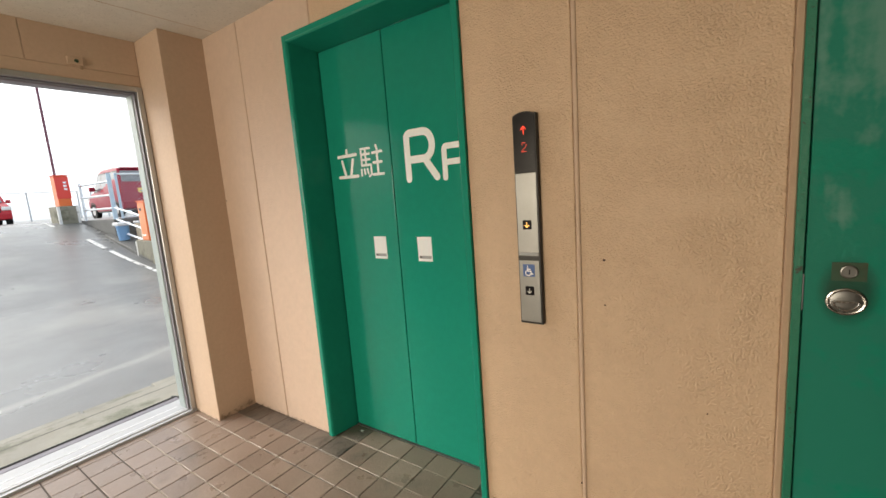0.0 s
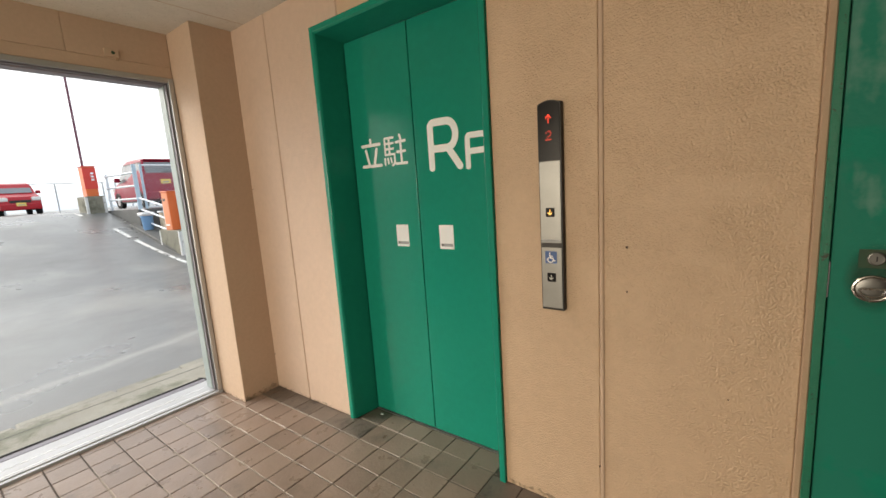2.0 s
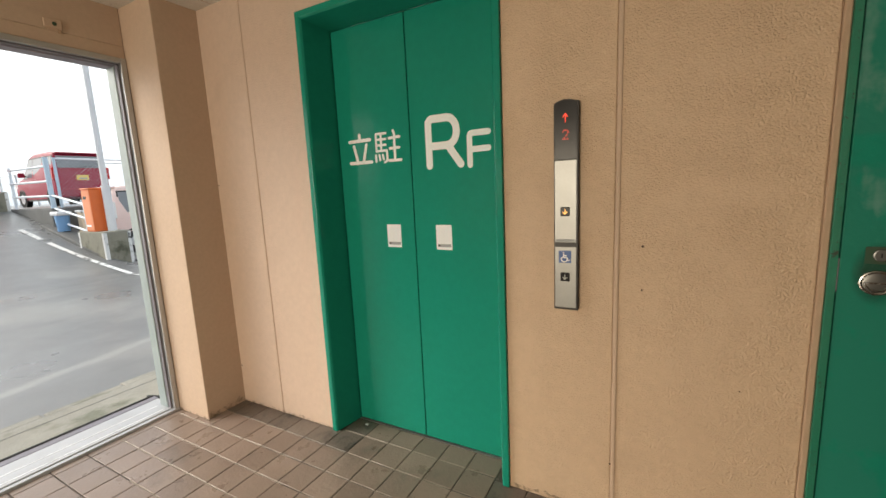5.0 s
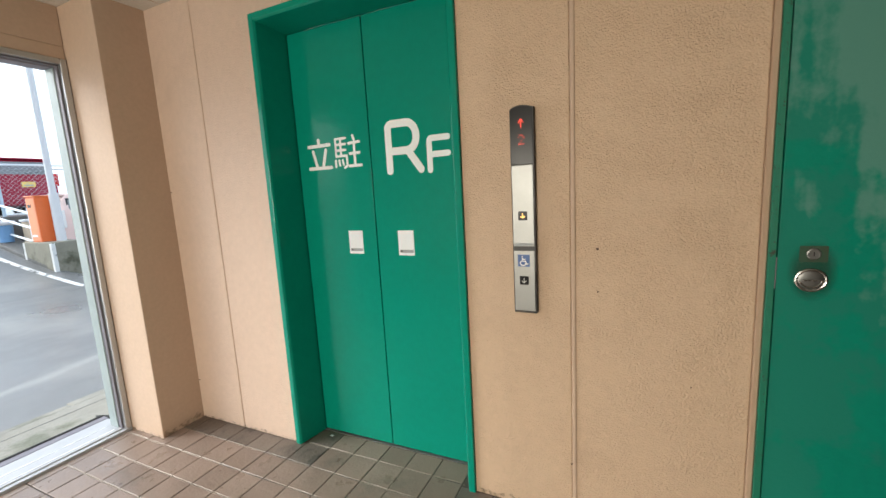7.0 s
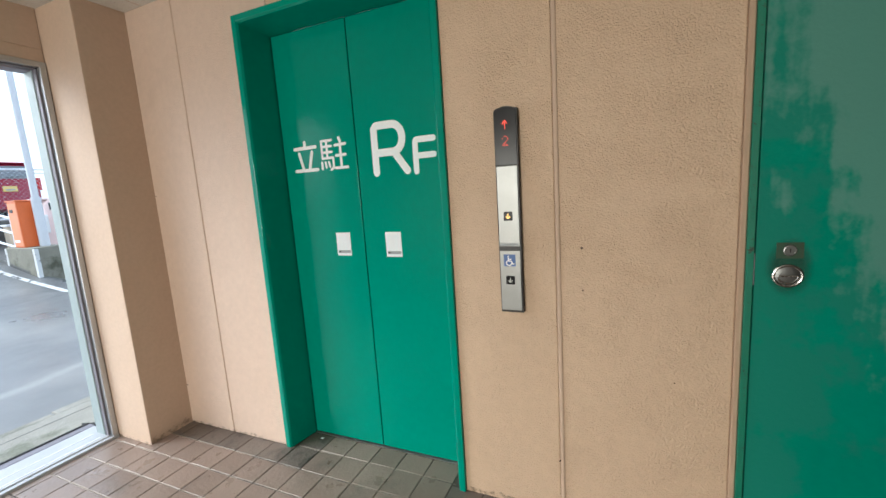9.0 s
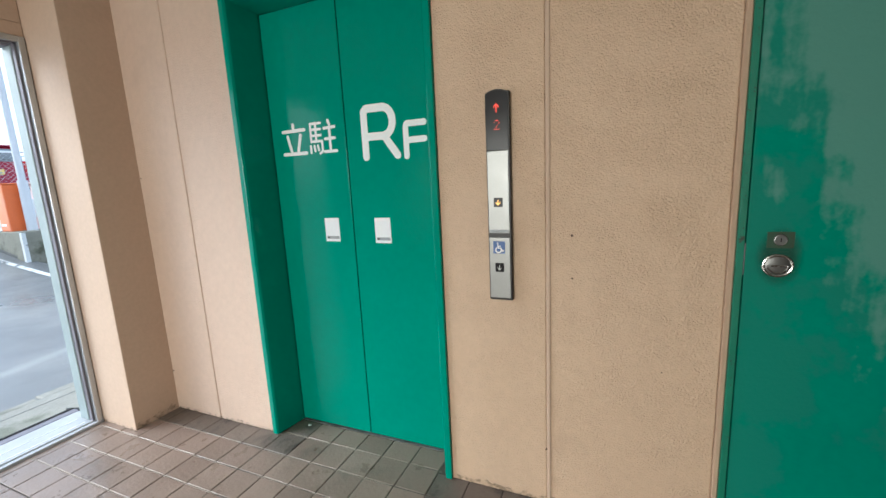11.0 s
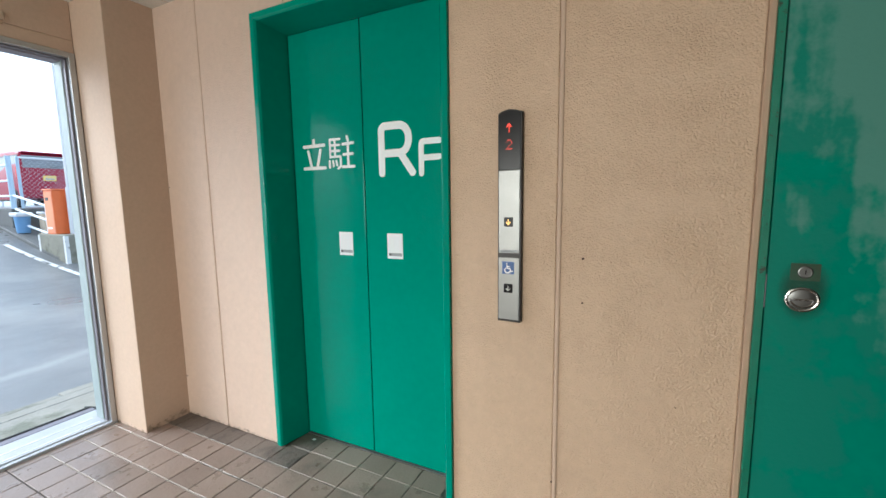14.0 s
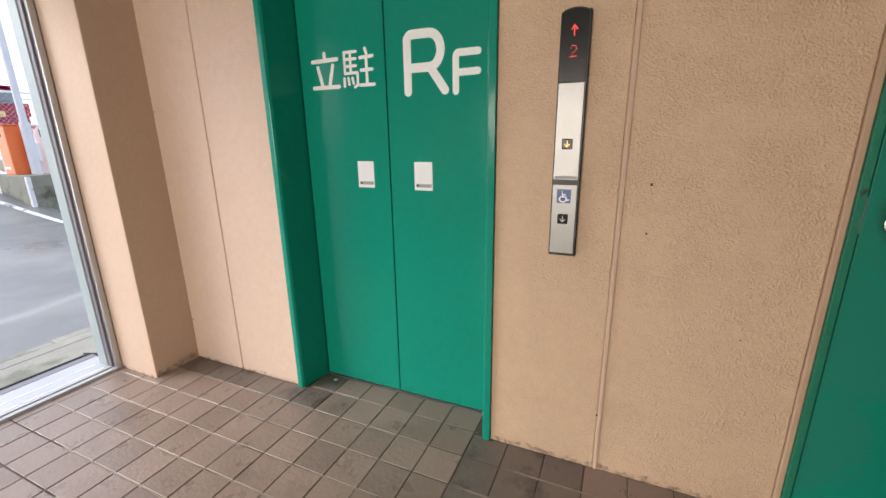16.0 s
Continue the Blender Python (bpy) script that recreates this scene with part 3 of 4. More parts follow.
for runs, ox, oz, sx, sz in (([(TATSU, 0.0165)], 0.128, 1.434, 0.148, 0.148), ([(UMA, 0.0118), (NUSHI, 0.0135)], 0.292, 1.43, 0.158, 0.152)):
    root = None
    for group, wide in runs:
        for k, run in enumerate(group):
            ob = strokes("stroke" if root else "character", [run], ox, oz, sx, sz, wide, DOOR_Y, WHITE_FILM, root or lettering, lift_by=0.0008 + 0.00025 * (k % 4))
            root = root or ob
R_RUN = [[(0.0, 0.0), (0.0, 0.93)], arc(0.12, 0.88, 0.12, 0.12, 180, 90, 5) + arc(0.58, 0.71, 0.30, 0.29, 90, -90, 12) + [(0.0, 0.42)], [(0.60, 0.42), (0.98, 0.0)]]
strokes("letter", R_RUN, 0.606, 1.402, 0.164, 0.208, 0.034, DOOR_Y, WHITE_FILM, lettering)
F_RUN = [[(0.0, 0.0), (0.0, 0.9)], arc(0.12, 0.88, 0.12, 0.12, 180, 90, 4) + [(1.0, 1.0)], [(0.0, 0.49), (1.0, 0.50)]]
strokes("letter", F_RUN, 0.812, 1.394, 0.088, 0.136, 0.026, DOOR_Y, WHITE_FILM, lettering)


def notice(x0, x1, z0, z1):
    t = thing("notice", "small white notice with grey print on the lift door", "notice", "notices on the lift doors")
    part("sheet", box(x0, x1, DOOR_Y - 0.0014, DOOR_Y + 0.0004, z0, z1, 0.0004), PAPER, t)
    w = x1 - x0
    part("print", box(x0 + 0.1 * w, x0 + 0.94 * w, DOOR_Y - 0.0019, DOOR_Y - 0.001, z0 + 0.013, z0 + 0.027), GREY_INK, t)
    part("mark", box(x0 + 0.12 * w, x0 + 0.25 * w, DOOR_Y - 0.0023, DOOR_Y - 0.001, z0 + 0.016, z0 + 0.024), HOUSING, t)
    return t


notice(0.338, 0.422, 1.013, 1.128)
notice(0.622, 0.706, 1.009, 1.127)

# ---- call panel ----
panel = thing("lift_call_panel", "slim black and brushed steel lift call panel on the tan wall", "call panel")
PX0, PX1, PF = 1.2185, 1.305, -0.008
top_arc = [(PX0, 1.573)] + [(PX0 + (PX1 - PX0) * i / 10, 1.573 + 0.0165 * math.sin(math.pi * (0.12 + 0.80 * i / 10)) - 0.004) for i in range(1, 10)] + [(PX1, 1.577)]
part("housing", extruded([(PX1, 0.832), (PX0, 0.832)] + top_arc, "xz", PF + 0.0015, WY + 0.002, 0.002), HOUSING, panel)
part("display", extruded([(PX1 - 0.005, 1.381), (PX0 + 0.002, 1.381)] + [(min(PX1 - 0.005, max(PX0 + 0.002, x)), z - 0.004) for x, z in top_arc], "xz", PF - 0.0005, PF + 0.006, 0.001), PANEL_BLACK, panel, "glossy black display window")
upper = part("upper_plate", box(PX0 + 0.0035, 1.2985, PF - 0.0005, PF + 0.006, 1.085, 1.3775, 0.0008), STEEL, panel, "brushed steel plate")
lower = part("lower_plate", box(PX0 + 0.0035, 1.2985, PF - 0.0005, PF + 0.006, 0.8405, 1.069, 0.0008), STEEL, panel, "brushed steel plate")
part("foot_strip", box(PX0 + 0.008, 1.294, PF - 0.0012, PF + 0.001, 1.0875, 1.097, 0.0002), GREY_INK, upper)
ARROW = [[(0.5, 1.0), (0.5, 0.0)], [(0.5, 0.0), (0.1, 0.42)], [(0.5, 0.0), (0.9, 0.42)]]
for zc, plate, lit in ((1.197, upper, True), (0.957, lower, False)):
    b = part("button", box(1.2425, 1.2755, PF - 0.003, PF + 0.002, zc - 0.0165, zc + 0.0165, 0.003, 2), PANEL_BLACK, plate, "square black button")
    strokes("arrow", ARROW, 1.250, zc - 0.0085, 0.018, 0.017, 0.0026, PF - 0.003, LED_AMBER if lit else MARK_GREY, panel)
part("wheelchair_sign", box(1.2365, 1.2805, PF - 0.0012, PF + 0.002, 1.0095, 1.0545, 0.0004), BLUE_SIGN, lower, "blue and white wheelchair sign")
CHAIR = [[(0.36, 0.88), (0.38, 0.86)], [(0.38, 0.74), (0.42, 0.46), (0.66, 0.46), (0.78, 0.2), (0.88, 0.24)], [(0.40, 0.62), (0.62, 0.62)], arc(0.44, 0.30, 0.25, 0.22, 130, 350, 9)]
strokes("wheelchair_mark", CHAIR, 1.238, 1.010, 0.041, 0.043, 0.0042, PF - 0.0012, PAPER, panel, lift_by=0.0003)
strokes("up_arrow", [[(0.5, 0.0), (0.5, 1.0)], [(0.5, 1.0), (0.05, 0.58)], [(0.5, 1.0), (0.95, 0.58)]], 1.2495, 1.508, 0.020, 0.029, 0.0018, PF - 0.0005, LED_RED, panel)
TWO = [(0, 4), (1, 5), (2, 5), (3, 5), (4, 4), (4, 3.3), (3, 2.4), (2, 1.7), (1, 0.9), (0, 0), (1, 0), (2, 0), (3, 0), (4, 0)]
strokes("digit", [[(a / 4, b / 5), (a / 4 + 0.01, b / 5)] for a, b in TWO], 1.251, 1.451, 0.0175, 0.030, 0.0021, PF - 0.0005, LED_RED, panel)

# ---- steel door beside the call panel ----
door = structure("door_1", box(2.0075, 2.905, -0.002, 0.038, 0.012, 2.068, 0.0025, 2), GREEN_OLD, "worn green steel door with a flush pull and rust round the lock", "door")
part("frame", box(1.9845, 2.0035, -0.006, 0.10, 0.0, 2.10, 0.0015), GREEN_CHIPPED, door, "chipped green frame")
part("frame", box(2.909, 2.928, -0.006, 0.10, 0.0, 2.10, 0.0015), GREEN_CHIPPED, door, "chipped green frame")
part("frame", box(2.0036, 2.9089, -0.006, 0.10, 2.072, 2.10, 0.0015), GREEN_CHIPPED, door, "chipped green frame")
# black slab in place of the shade round the door's edge
part("gap", box(2.0036, 2.9089, 0.02, 0.06, 0.0, 2.072), BLACK_GAP, door)
part("sealant", box(1.967, 1.9843, 0.004, 0.03, 0.0, 2.115, 0.003), SEALANT, door, "tan sealant bead")
part("rust_patch", box(2.057, 2.121, -0.0028, -0.001, 1.047, 1.094, 0.0003), RUST, door, "rusty rectangular lock patch")
halo = [(2.089 + 0.076 * math.cos(a), 1.02 + 0.116 * math.sin(a)) for a in [2 * math.pi * i / 32 for i in range(32)]]
part("stain", extruded(halo, "xz", -0.0023, -0.001), RUST_SOFT, door, "dark rusty stain round the lock")


def ring(cx, cz, rx, rz, tube, y, n=36, k=8):
    bm = bmesh.new()
    loops = []
    for i in range(n):
        a = 2 * math.pi * i / n
        loops.append([bm.verts.new((cx + (rx + tube * math.cos(b)) * math.cos(a), y - tube * 0.8 * math.sin(b), cz + (rz + tube * math.cos(b)) * math.sin(a)))
                      for b in [2 * math.pi * j / k for j in range(k)]])
    for i in range(n):
        p, q = loops[i], loops[(i + 1) % n]
        for j in range(k):
            bm.faces.new((p[j], p[(j + 1) % k], q[(j + 1) % k], q[j]))
    bmesh.ops.recalc_face_normals(bm, faces=bm.faces)
    return bm


def dish(cx, cz, rx, rz, y, depth, n=36, rings=5):
    bm = bmesh.new()
    c = bm.verts.new((cx, y + depth, cz))
    rows = []
    for r in range(1, rings + 1):
        f = r / rings
        rows.append([bm.verts.new((cx + rx * f * math.cos(2 * math.pi * i / n), y + depth * (1 - f ** 3), cz + rz * f * math.sin(2 * math.pi * i / n))) for i in range(n)])
    for i in range(n):
        bm.faces.new((c, rows[0][i], rows[0][(i + 1) % n]))
        for a, b in zip(rows, rows[1:]):
            bm.faces.new((a[i], b[i], b[(i + 1) % n], a[(i + 1) % n]))
    bmesh.ops.recalc_face_normals(bm, faces=bm.faces)
    return bm


pull = part("flush_pull", ring(2.0865, 0.995, 0.0345, 0.0305, 0.0045, -0.004), CHROME, door, "polished steel flush pull", True)
part("dish", dish(2.0865, 0.995, 0.034, 0.030, -0.0035, -0.004), STEEL, pull, "", True)
part("half_ring", extruded([(2.0865 + 0.027 * math.cos(radians(a)), 0.995 + 0.0235 * math.sin(radians(a))) for a in range(180, 361, 15)] + [(2.0865 + 0.022 * math.cos(radians(a)), 0.995 + 0.019 * math.sin(radians(a))) for a in range(360, 179, -15)], "xz", -0.0105, -0.006, 0.0008), CHROME, pull)
part("grip_bar", box(2.064, 2.109, -0.0105, -0.006, 0.9925, 0.9975, 0.001), CHROME, pull)
lock = part("lock_cylinder", ring(2.0885, 1.071, 0.0135, 0.0135, 0.0035, -0.0045, 28), STEEL, door, "round steel lock cylinder", True)
part("plug", rod(bmesh.new(), (2.0885, -0.001, 1.071), (2.0885, -0.0075, 1.071), 0.0135, 0.0125, 24), STEEL, lock)
part("keyhole", box(2.0873, 2.0897, -0.0082, -0.007, 1.065, 1.077), BLACK_GAP, lock)
part("latch_strip", box(2.0036, 2.0062, -0.004, 0.01, 0.965, 1.06), ALU_GREY, door)

# ---- lift cab behind the doors ----
cab = thing("lift_cab", "cream lift cab with steel handrails and ochre floor", "lift cab")
part("cab_floor", box(-0.38, 1.40, 0.30, 1.96, -0.03, 0.0), CAB_FLOOR, cab)
part("side_wall", box(-0.42, -0.38, 0.30, 2.0, 0.0, 2.25), CAB_WALL, cab)
part("side_wall", box(1.40, 1.44, 0.30, 2.0, 0.0, 2.25), CAB_WALL, cab)
part("rear_wall", box(-0.38, 1.40, 1.96, 2.0, 0.0, 2.25), CAB_WALL, cab)
part("front_return", box(-0.38, 0.06, 0.30, 0.33, 0.0, 2.25), CAB_WALL, cab)
part("front_return", box(0.96, 1.40, 0.30, 0.33, 0.0, 2.25), CAB_WALL, cab)
part("cab_ceiling", box(-0.42, 1.44, 0.30, 2.0, 2.25, 2.29), CAB_WALL, cab)
for i in range(3):
    for j in range(3):
        part("light_pane", box(-0.2 + 0.47 * i, 0.25 + 0.47 * i, 0.5 + 0.44 * j, 0.92 + 0.44 * j, 2.236, 2.246, 0.002), CAB_LIGHT, cab, "glowing white diffuser pane")
for i in range(4):
    part("grid_bar", box(-0.22 + 0.47 * i, -0.2 + 0.47 * i, 0.48, 1.82, 2.228, 2.249, 0.002), CAB_KICK, cab)
    part("grid_bar", box(-0.22, 1.21, 0.479 + 0.44 * i, 0.499 + 0.44 * i, 2.229, 2.2485, 0.002), CAB_KICK, cab)
# brown kick panels in lengths, over a steel skirting
for y0, y1 in ((0.34, 0.88), (0.884, 1.42), (1.424, 1.95)):
    part("kickplate", box(-0.379, -0.372, y0, y1, 0.115, 0.37, 0.001), CAB_KICK, cab)
for x0, x1 in ((-0.37, 0.22), (0.224, 0.81), (0.814, 1.395)):
    part("kickplate", box(x0, x1, 1.951, 1.958, 0.115, 0.37, 0.001), CAB_KICK, cab)
part("skirting", box(-0.379, -0.366, 0.34, 1.955, 0.0, 0.105, 0.002), STEEL, cab)
part("skirting", box(-0.365, 1.395, 1.946, 1.958, 0.0, 0.105, 0.002), STEEL, cab)
for a, b in (((-0.33, 0.4, 0.80), (-0.33, 1.86, 0.80)), ((-0.26, 1.91, 0.80), (1.32, 1.91, 0.80))):
    hr = part("handrail", rod(bmesh.new(), a, b, 0.017), STEEL, cab, "", True)
    for f in (0.03, 0.97):
        p = Vector(a).lerp(Vector(b), f)
        out = Vector((-0.05, 0, 0)) if a[0] == b[0] else Vector((0, 0.05, 0))
        part("bracket", rod(bmesh.new(), p, p + out, 0.011), STEEL, hr)
        part("rose", rod(bmesh.new(), p + out * 0.9, p + out, 0.026, 0.026, 16), STEEL, hr)
plate = part("control_plate", box(-0.38, -0.372, 1.22, 1.46, 0.92, 1.24, 0.002), CAB_KICK, cab, "dark steel control plate with small buttons")
for i in range(4):
    part("button", box(-0.373, -0.368, 1.27 + 0.04 * i, 1.298 + 0.04 * i, 1.02, 1.048, 0.002), PANEL_BLACK, plate)
for i in range(2):
    part("button", box(-0.373, -0.368, 1.36 + 0.04 * i, 1.39 + 0.04 * i, 0.955, 0.975, 0.002), PAPER, plate)
part("intercom", rod(bmesh.new(), (-0.374, 1.27, 1.19), (-0.369, 1.27, 1.19), 0.016, 0.015, 16), HOUSING, plate)
card = part("posted_card", box(-0.38, -0.378, 0.86, 0.98, 1.30, 1.58), PAPER, cab, "white card with a blue picture")
part("picture", box(-0.3785, -0.377, 0.87, 0.97, 1.46, 1.57), BLUE_SIGN, card)
mirror = part("mirror", box(0.45, 0.95, 1.95, 1.956, 0.95, 1.85, 0.002), CHROME, cab, "tall mirror in a steel frame")
for x0, x1, z0, z1 in ((0.425, 0.45, 0.925, 1.875), (0.95, 0.975, 0.925, 1.875), (0.45, 0.95, 0.925, 0.95), (0.45, 0.95, 1.85, 1.875)):
    part("mirror_frame", box(x0, x1, 1.944, 1.958, z0, z1, 0.002), STEEL, mirror)
for y in (0.215, 0.245, 0.275):
    part("track_ridge", box(0.065, 0.955, y - 0.006, y + 0.006, 0.0, 0.006, 0.001), ALU, sill2)

# ---- things on the drive ----
def gate_block(x0, x1, y0, y1, zb, zt):
    t = thing("concrete_block", "stained concrete island block with white painted corners", "concrete block", "island blocks")
    part("body", box(x0, x1, y0, y1, zb, zt, 0.015, 2), CONCRETE, t)
    for (xa, ya) in ((x1, y0), (x0, y0), (x1, y1)):
        xa0, xa1 = (xa - 0.07, xa + 0.004) if xa == x1 else (xa - 0.004, xa + 0.07)
        ya0, ya1 = (ya - 0.004, ya + 0.06) if ya == y0 else (ya - 0.06, ya + 0.004)
        part("painted_corner", box(xa0, xa1, ya0, ya1, zb + 0.02, zt - 0.02, 0.006), ROAD_WHITE, t)
    return t


gate_block(-9.3, -8.2, 2.33, 2.80, -0.3, 0.70)
gate_block(-14.15, -13.3, 2.0, 2.46, 0.9, 1.65)

gb = thing("gate_cabinet", "orange sheet metal gate cabinet with a paler side on a concrete block", "gate cabinet", "gate cabinets")
part("body", box(-8.96, -8.60, 2.37, 2.60, 0.70, 1.56, 0.012, 2), ORANGE, gb)
# paler orange on the side towards the drive
part("side_cover", box(-8.94, -8.62, 2.362, 2.372, 0.73, 1.53, 0.004), ORANGE_PALE, gb, "paler orange cover")
part("cap", box(-8.98, -8.58, 2.35, 2.62, 1.56, 1.585, 0.006), ORANGE, gb)
part("slot", box(-8.88, -8.76, 2.356, 2.365, 1.36, 1.42, 0.003), HOUSING, gb)
part("label", box(-8.90, -8.72, 2.3565, 2.364, 0.80, 0.84, 0.002), PAPER, gb)
gb2 = thing("gate_cabinet", "red and orange sheet metal gate cabinet on a concrete block", "gate cabinet", "gate cabinets")
part("body", box(-13.82, -13.42, 2.09, 2.37, 1.65, 2.49, 0.012, 2), ORANGE, gb2)
part("front_cover", box(-13.425, -13.405, 2.08, 2.38, 1.86, 2.47, 0.006), RED_BOX, gb2, "red front cover")
for i, z in enumerate((2.28, 2.19, 2.10)):
    part("marking", box(-13.408, -13.402, 2.25, 2.32, z, z + 0.05), PAPER, gb2)
part("cap", box(-13.84, -13.40, 2.07, 2.39, 2.49, 2.515, 0.006), RED_BOX, gb2)

lp = thing("lamp_post", "slim dark red steel post behind the gate cabinet", "post")
part("shaft", rod(bmesh.new(), (-14.75, 2.42, 1.15), (-14.75, 2.42, 9.5), 0.034, 0.028), POLE_RED, lp, "", True)
part("base_plate", box(-14.87, -14.63, 2.3, 2.54, 1.15, 1.2, 0.01), POLE_RED, lp)
wp = thing("white_post", "tall white steel post in a thick sleeve on the block", "post")
part("shaft", rod(bmesh.new(), (-8.47, 2.61, 0.7), (-8.47, 2.61, 8.0), 0.055, 0.05), POLE_WHITE, wp, "", True)
part("sleeve", rod(bmesh.new(), (-8.47, 2.61, 0.7), (-8.47, 2.61, 1.62), 0.078, 0.074), POLE_WHITE, wp, "thick white sleeve", True)

structure("kerb", extruded([(-8.5, ramp_z(-8.5) + 0.06), (-11.2, ramp_z(-11.2) + 0.06), (-11.2, -0.3), (-8.5, -0.3)], "xz", 2.33, 2.75, 0.01), DARK_CONCRETE, "damp concrete kerb beside the drive", "kerb")

rail = thing("guard_rail", "white painted pipe guard rail along the deck edge", "guard rail")
for z in (1.48, 1.82, 2.16):
    part("pipe", rod(bmesh.new(), (-13.3, 2.55, z + 0.02), (-10.93, 2.55, z), 0.026), RAIL_WHITE, rail, "", True)
for z in (1.50, 1.20, 0.92):
    part("sloping_pipe", rod(bmesh.new(), (-10.93, 2.55, z), (-9.3, 2.55, z - 0.26), 0.024), RAIL_WHITE, rail, "", True)
part("post", rod(bmesh.new(), (-10.93, 2.55, 0.4), (-10.93, 2.55, 2.36), 0.05), PIPE_BLUE, rail, "", True)
part("post", rod(bmesh.new(), (-13.2, 2.55, 1.2), (-13.2, 2.55, 2.25), 0.03), RAIL_WHITE, rail, "", True)
part("post", rod(bmesh.new(), (-9.4, 2.55, ramp_z(-9.4)), (-9.4, 2.55, 1.3), 0.03), RAIL_WHITE, rail, "", True)


def mesh_panel(a, b, z0, z1, pitch, wire, sides=3):
    """Diamond wire mesh between two plan points."""
    bm = bmesh.new()
    a, b = Vector(a), Vector(b)
    ln, h = (b - a).length, z1 - z0

    def at(u, v):
        p = a + (b - a) * (u / ln)
        return (p.x, p.y, z0 + v)
    u = -h
    while u < ln:
        for sgn in (1, -1):
            u0, v0, u1, v1 = (u, 0, u + h, h) if sgn > 0 else (u, h, u + h, 0)
            if u0 < 0:
                v0 += sgn * (-u0)
                u0 = 0
            if u1 > ln:
                v1 -= sgn * (u1 - ln)
                u1 = ln
            if u1 - u0 > 0.02:
                rod(bm, at(u0, v0), at(u1, v1), wire, None, sides)
        u += pitch
    return bm


mp = thing("mesh_panel", "pale blue framed diamond mesh panel on the deck edge", "fence panel")
part("mesh", mesh_panel((-10.93, 2.72), (-10.93, 4.25), 1.25, 2.32, 0.095, 0.0024), FENCE, mp)
for y in (2.70, 4.27):
    part("upright", rod(bmesh.new(), (-10.93, y, 1.2), (-10.93, y, 2.36), 0.03), PIPE_BLUE, mp, "", True)
for z in (1.24, 2.34):
    part("crossbar", rod(bmesh.new(), (-10.93, 2.70, z), (-10.93, 4.27, z), 0.022), RAIL_WHITE, mp, "", True)

bn = thing("plastic_bin", "blue plastic bin with a pale lid beside the kerb", "bin")
zb = ramp_z(-10.45) + 0.06
part("tub", rod(bmesh.new(), (-10.45, 2.5, zb), (-10.45, 2.5, zb + 0.36), 0.11, 0.135, 20), BLUE_PLASTIC, bn, "", True)
part("lid", box(-10.68, -10.28, 2.36, 2.64, zb + 0.36, zb + 0.45, 0.03, 2), POLE_WHITE, bn, "pale flat lid")
cw = thing("low_wall", "low cream painted block wall below the deck", "wall")
part("body", box(-10.3, -10.1, 2.72, 4.4, -0.1, 1.08, 0.01), CREAM, cw)
part("coping", box(-10.34, -10.06, 2.70, 4.42, 1.08, 1.13, 0.01), POLE_WHITE, cw)


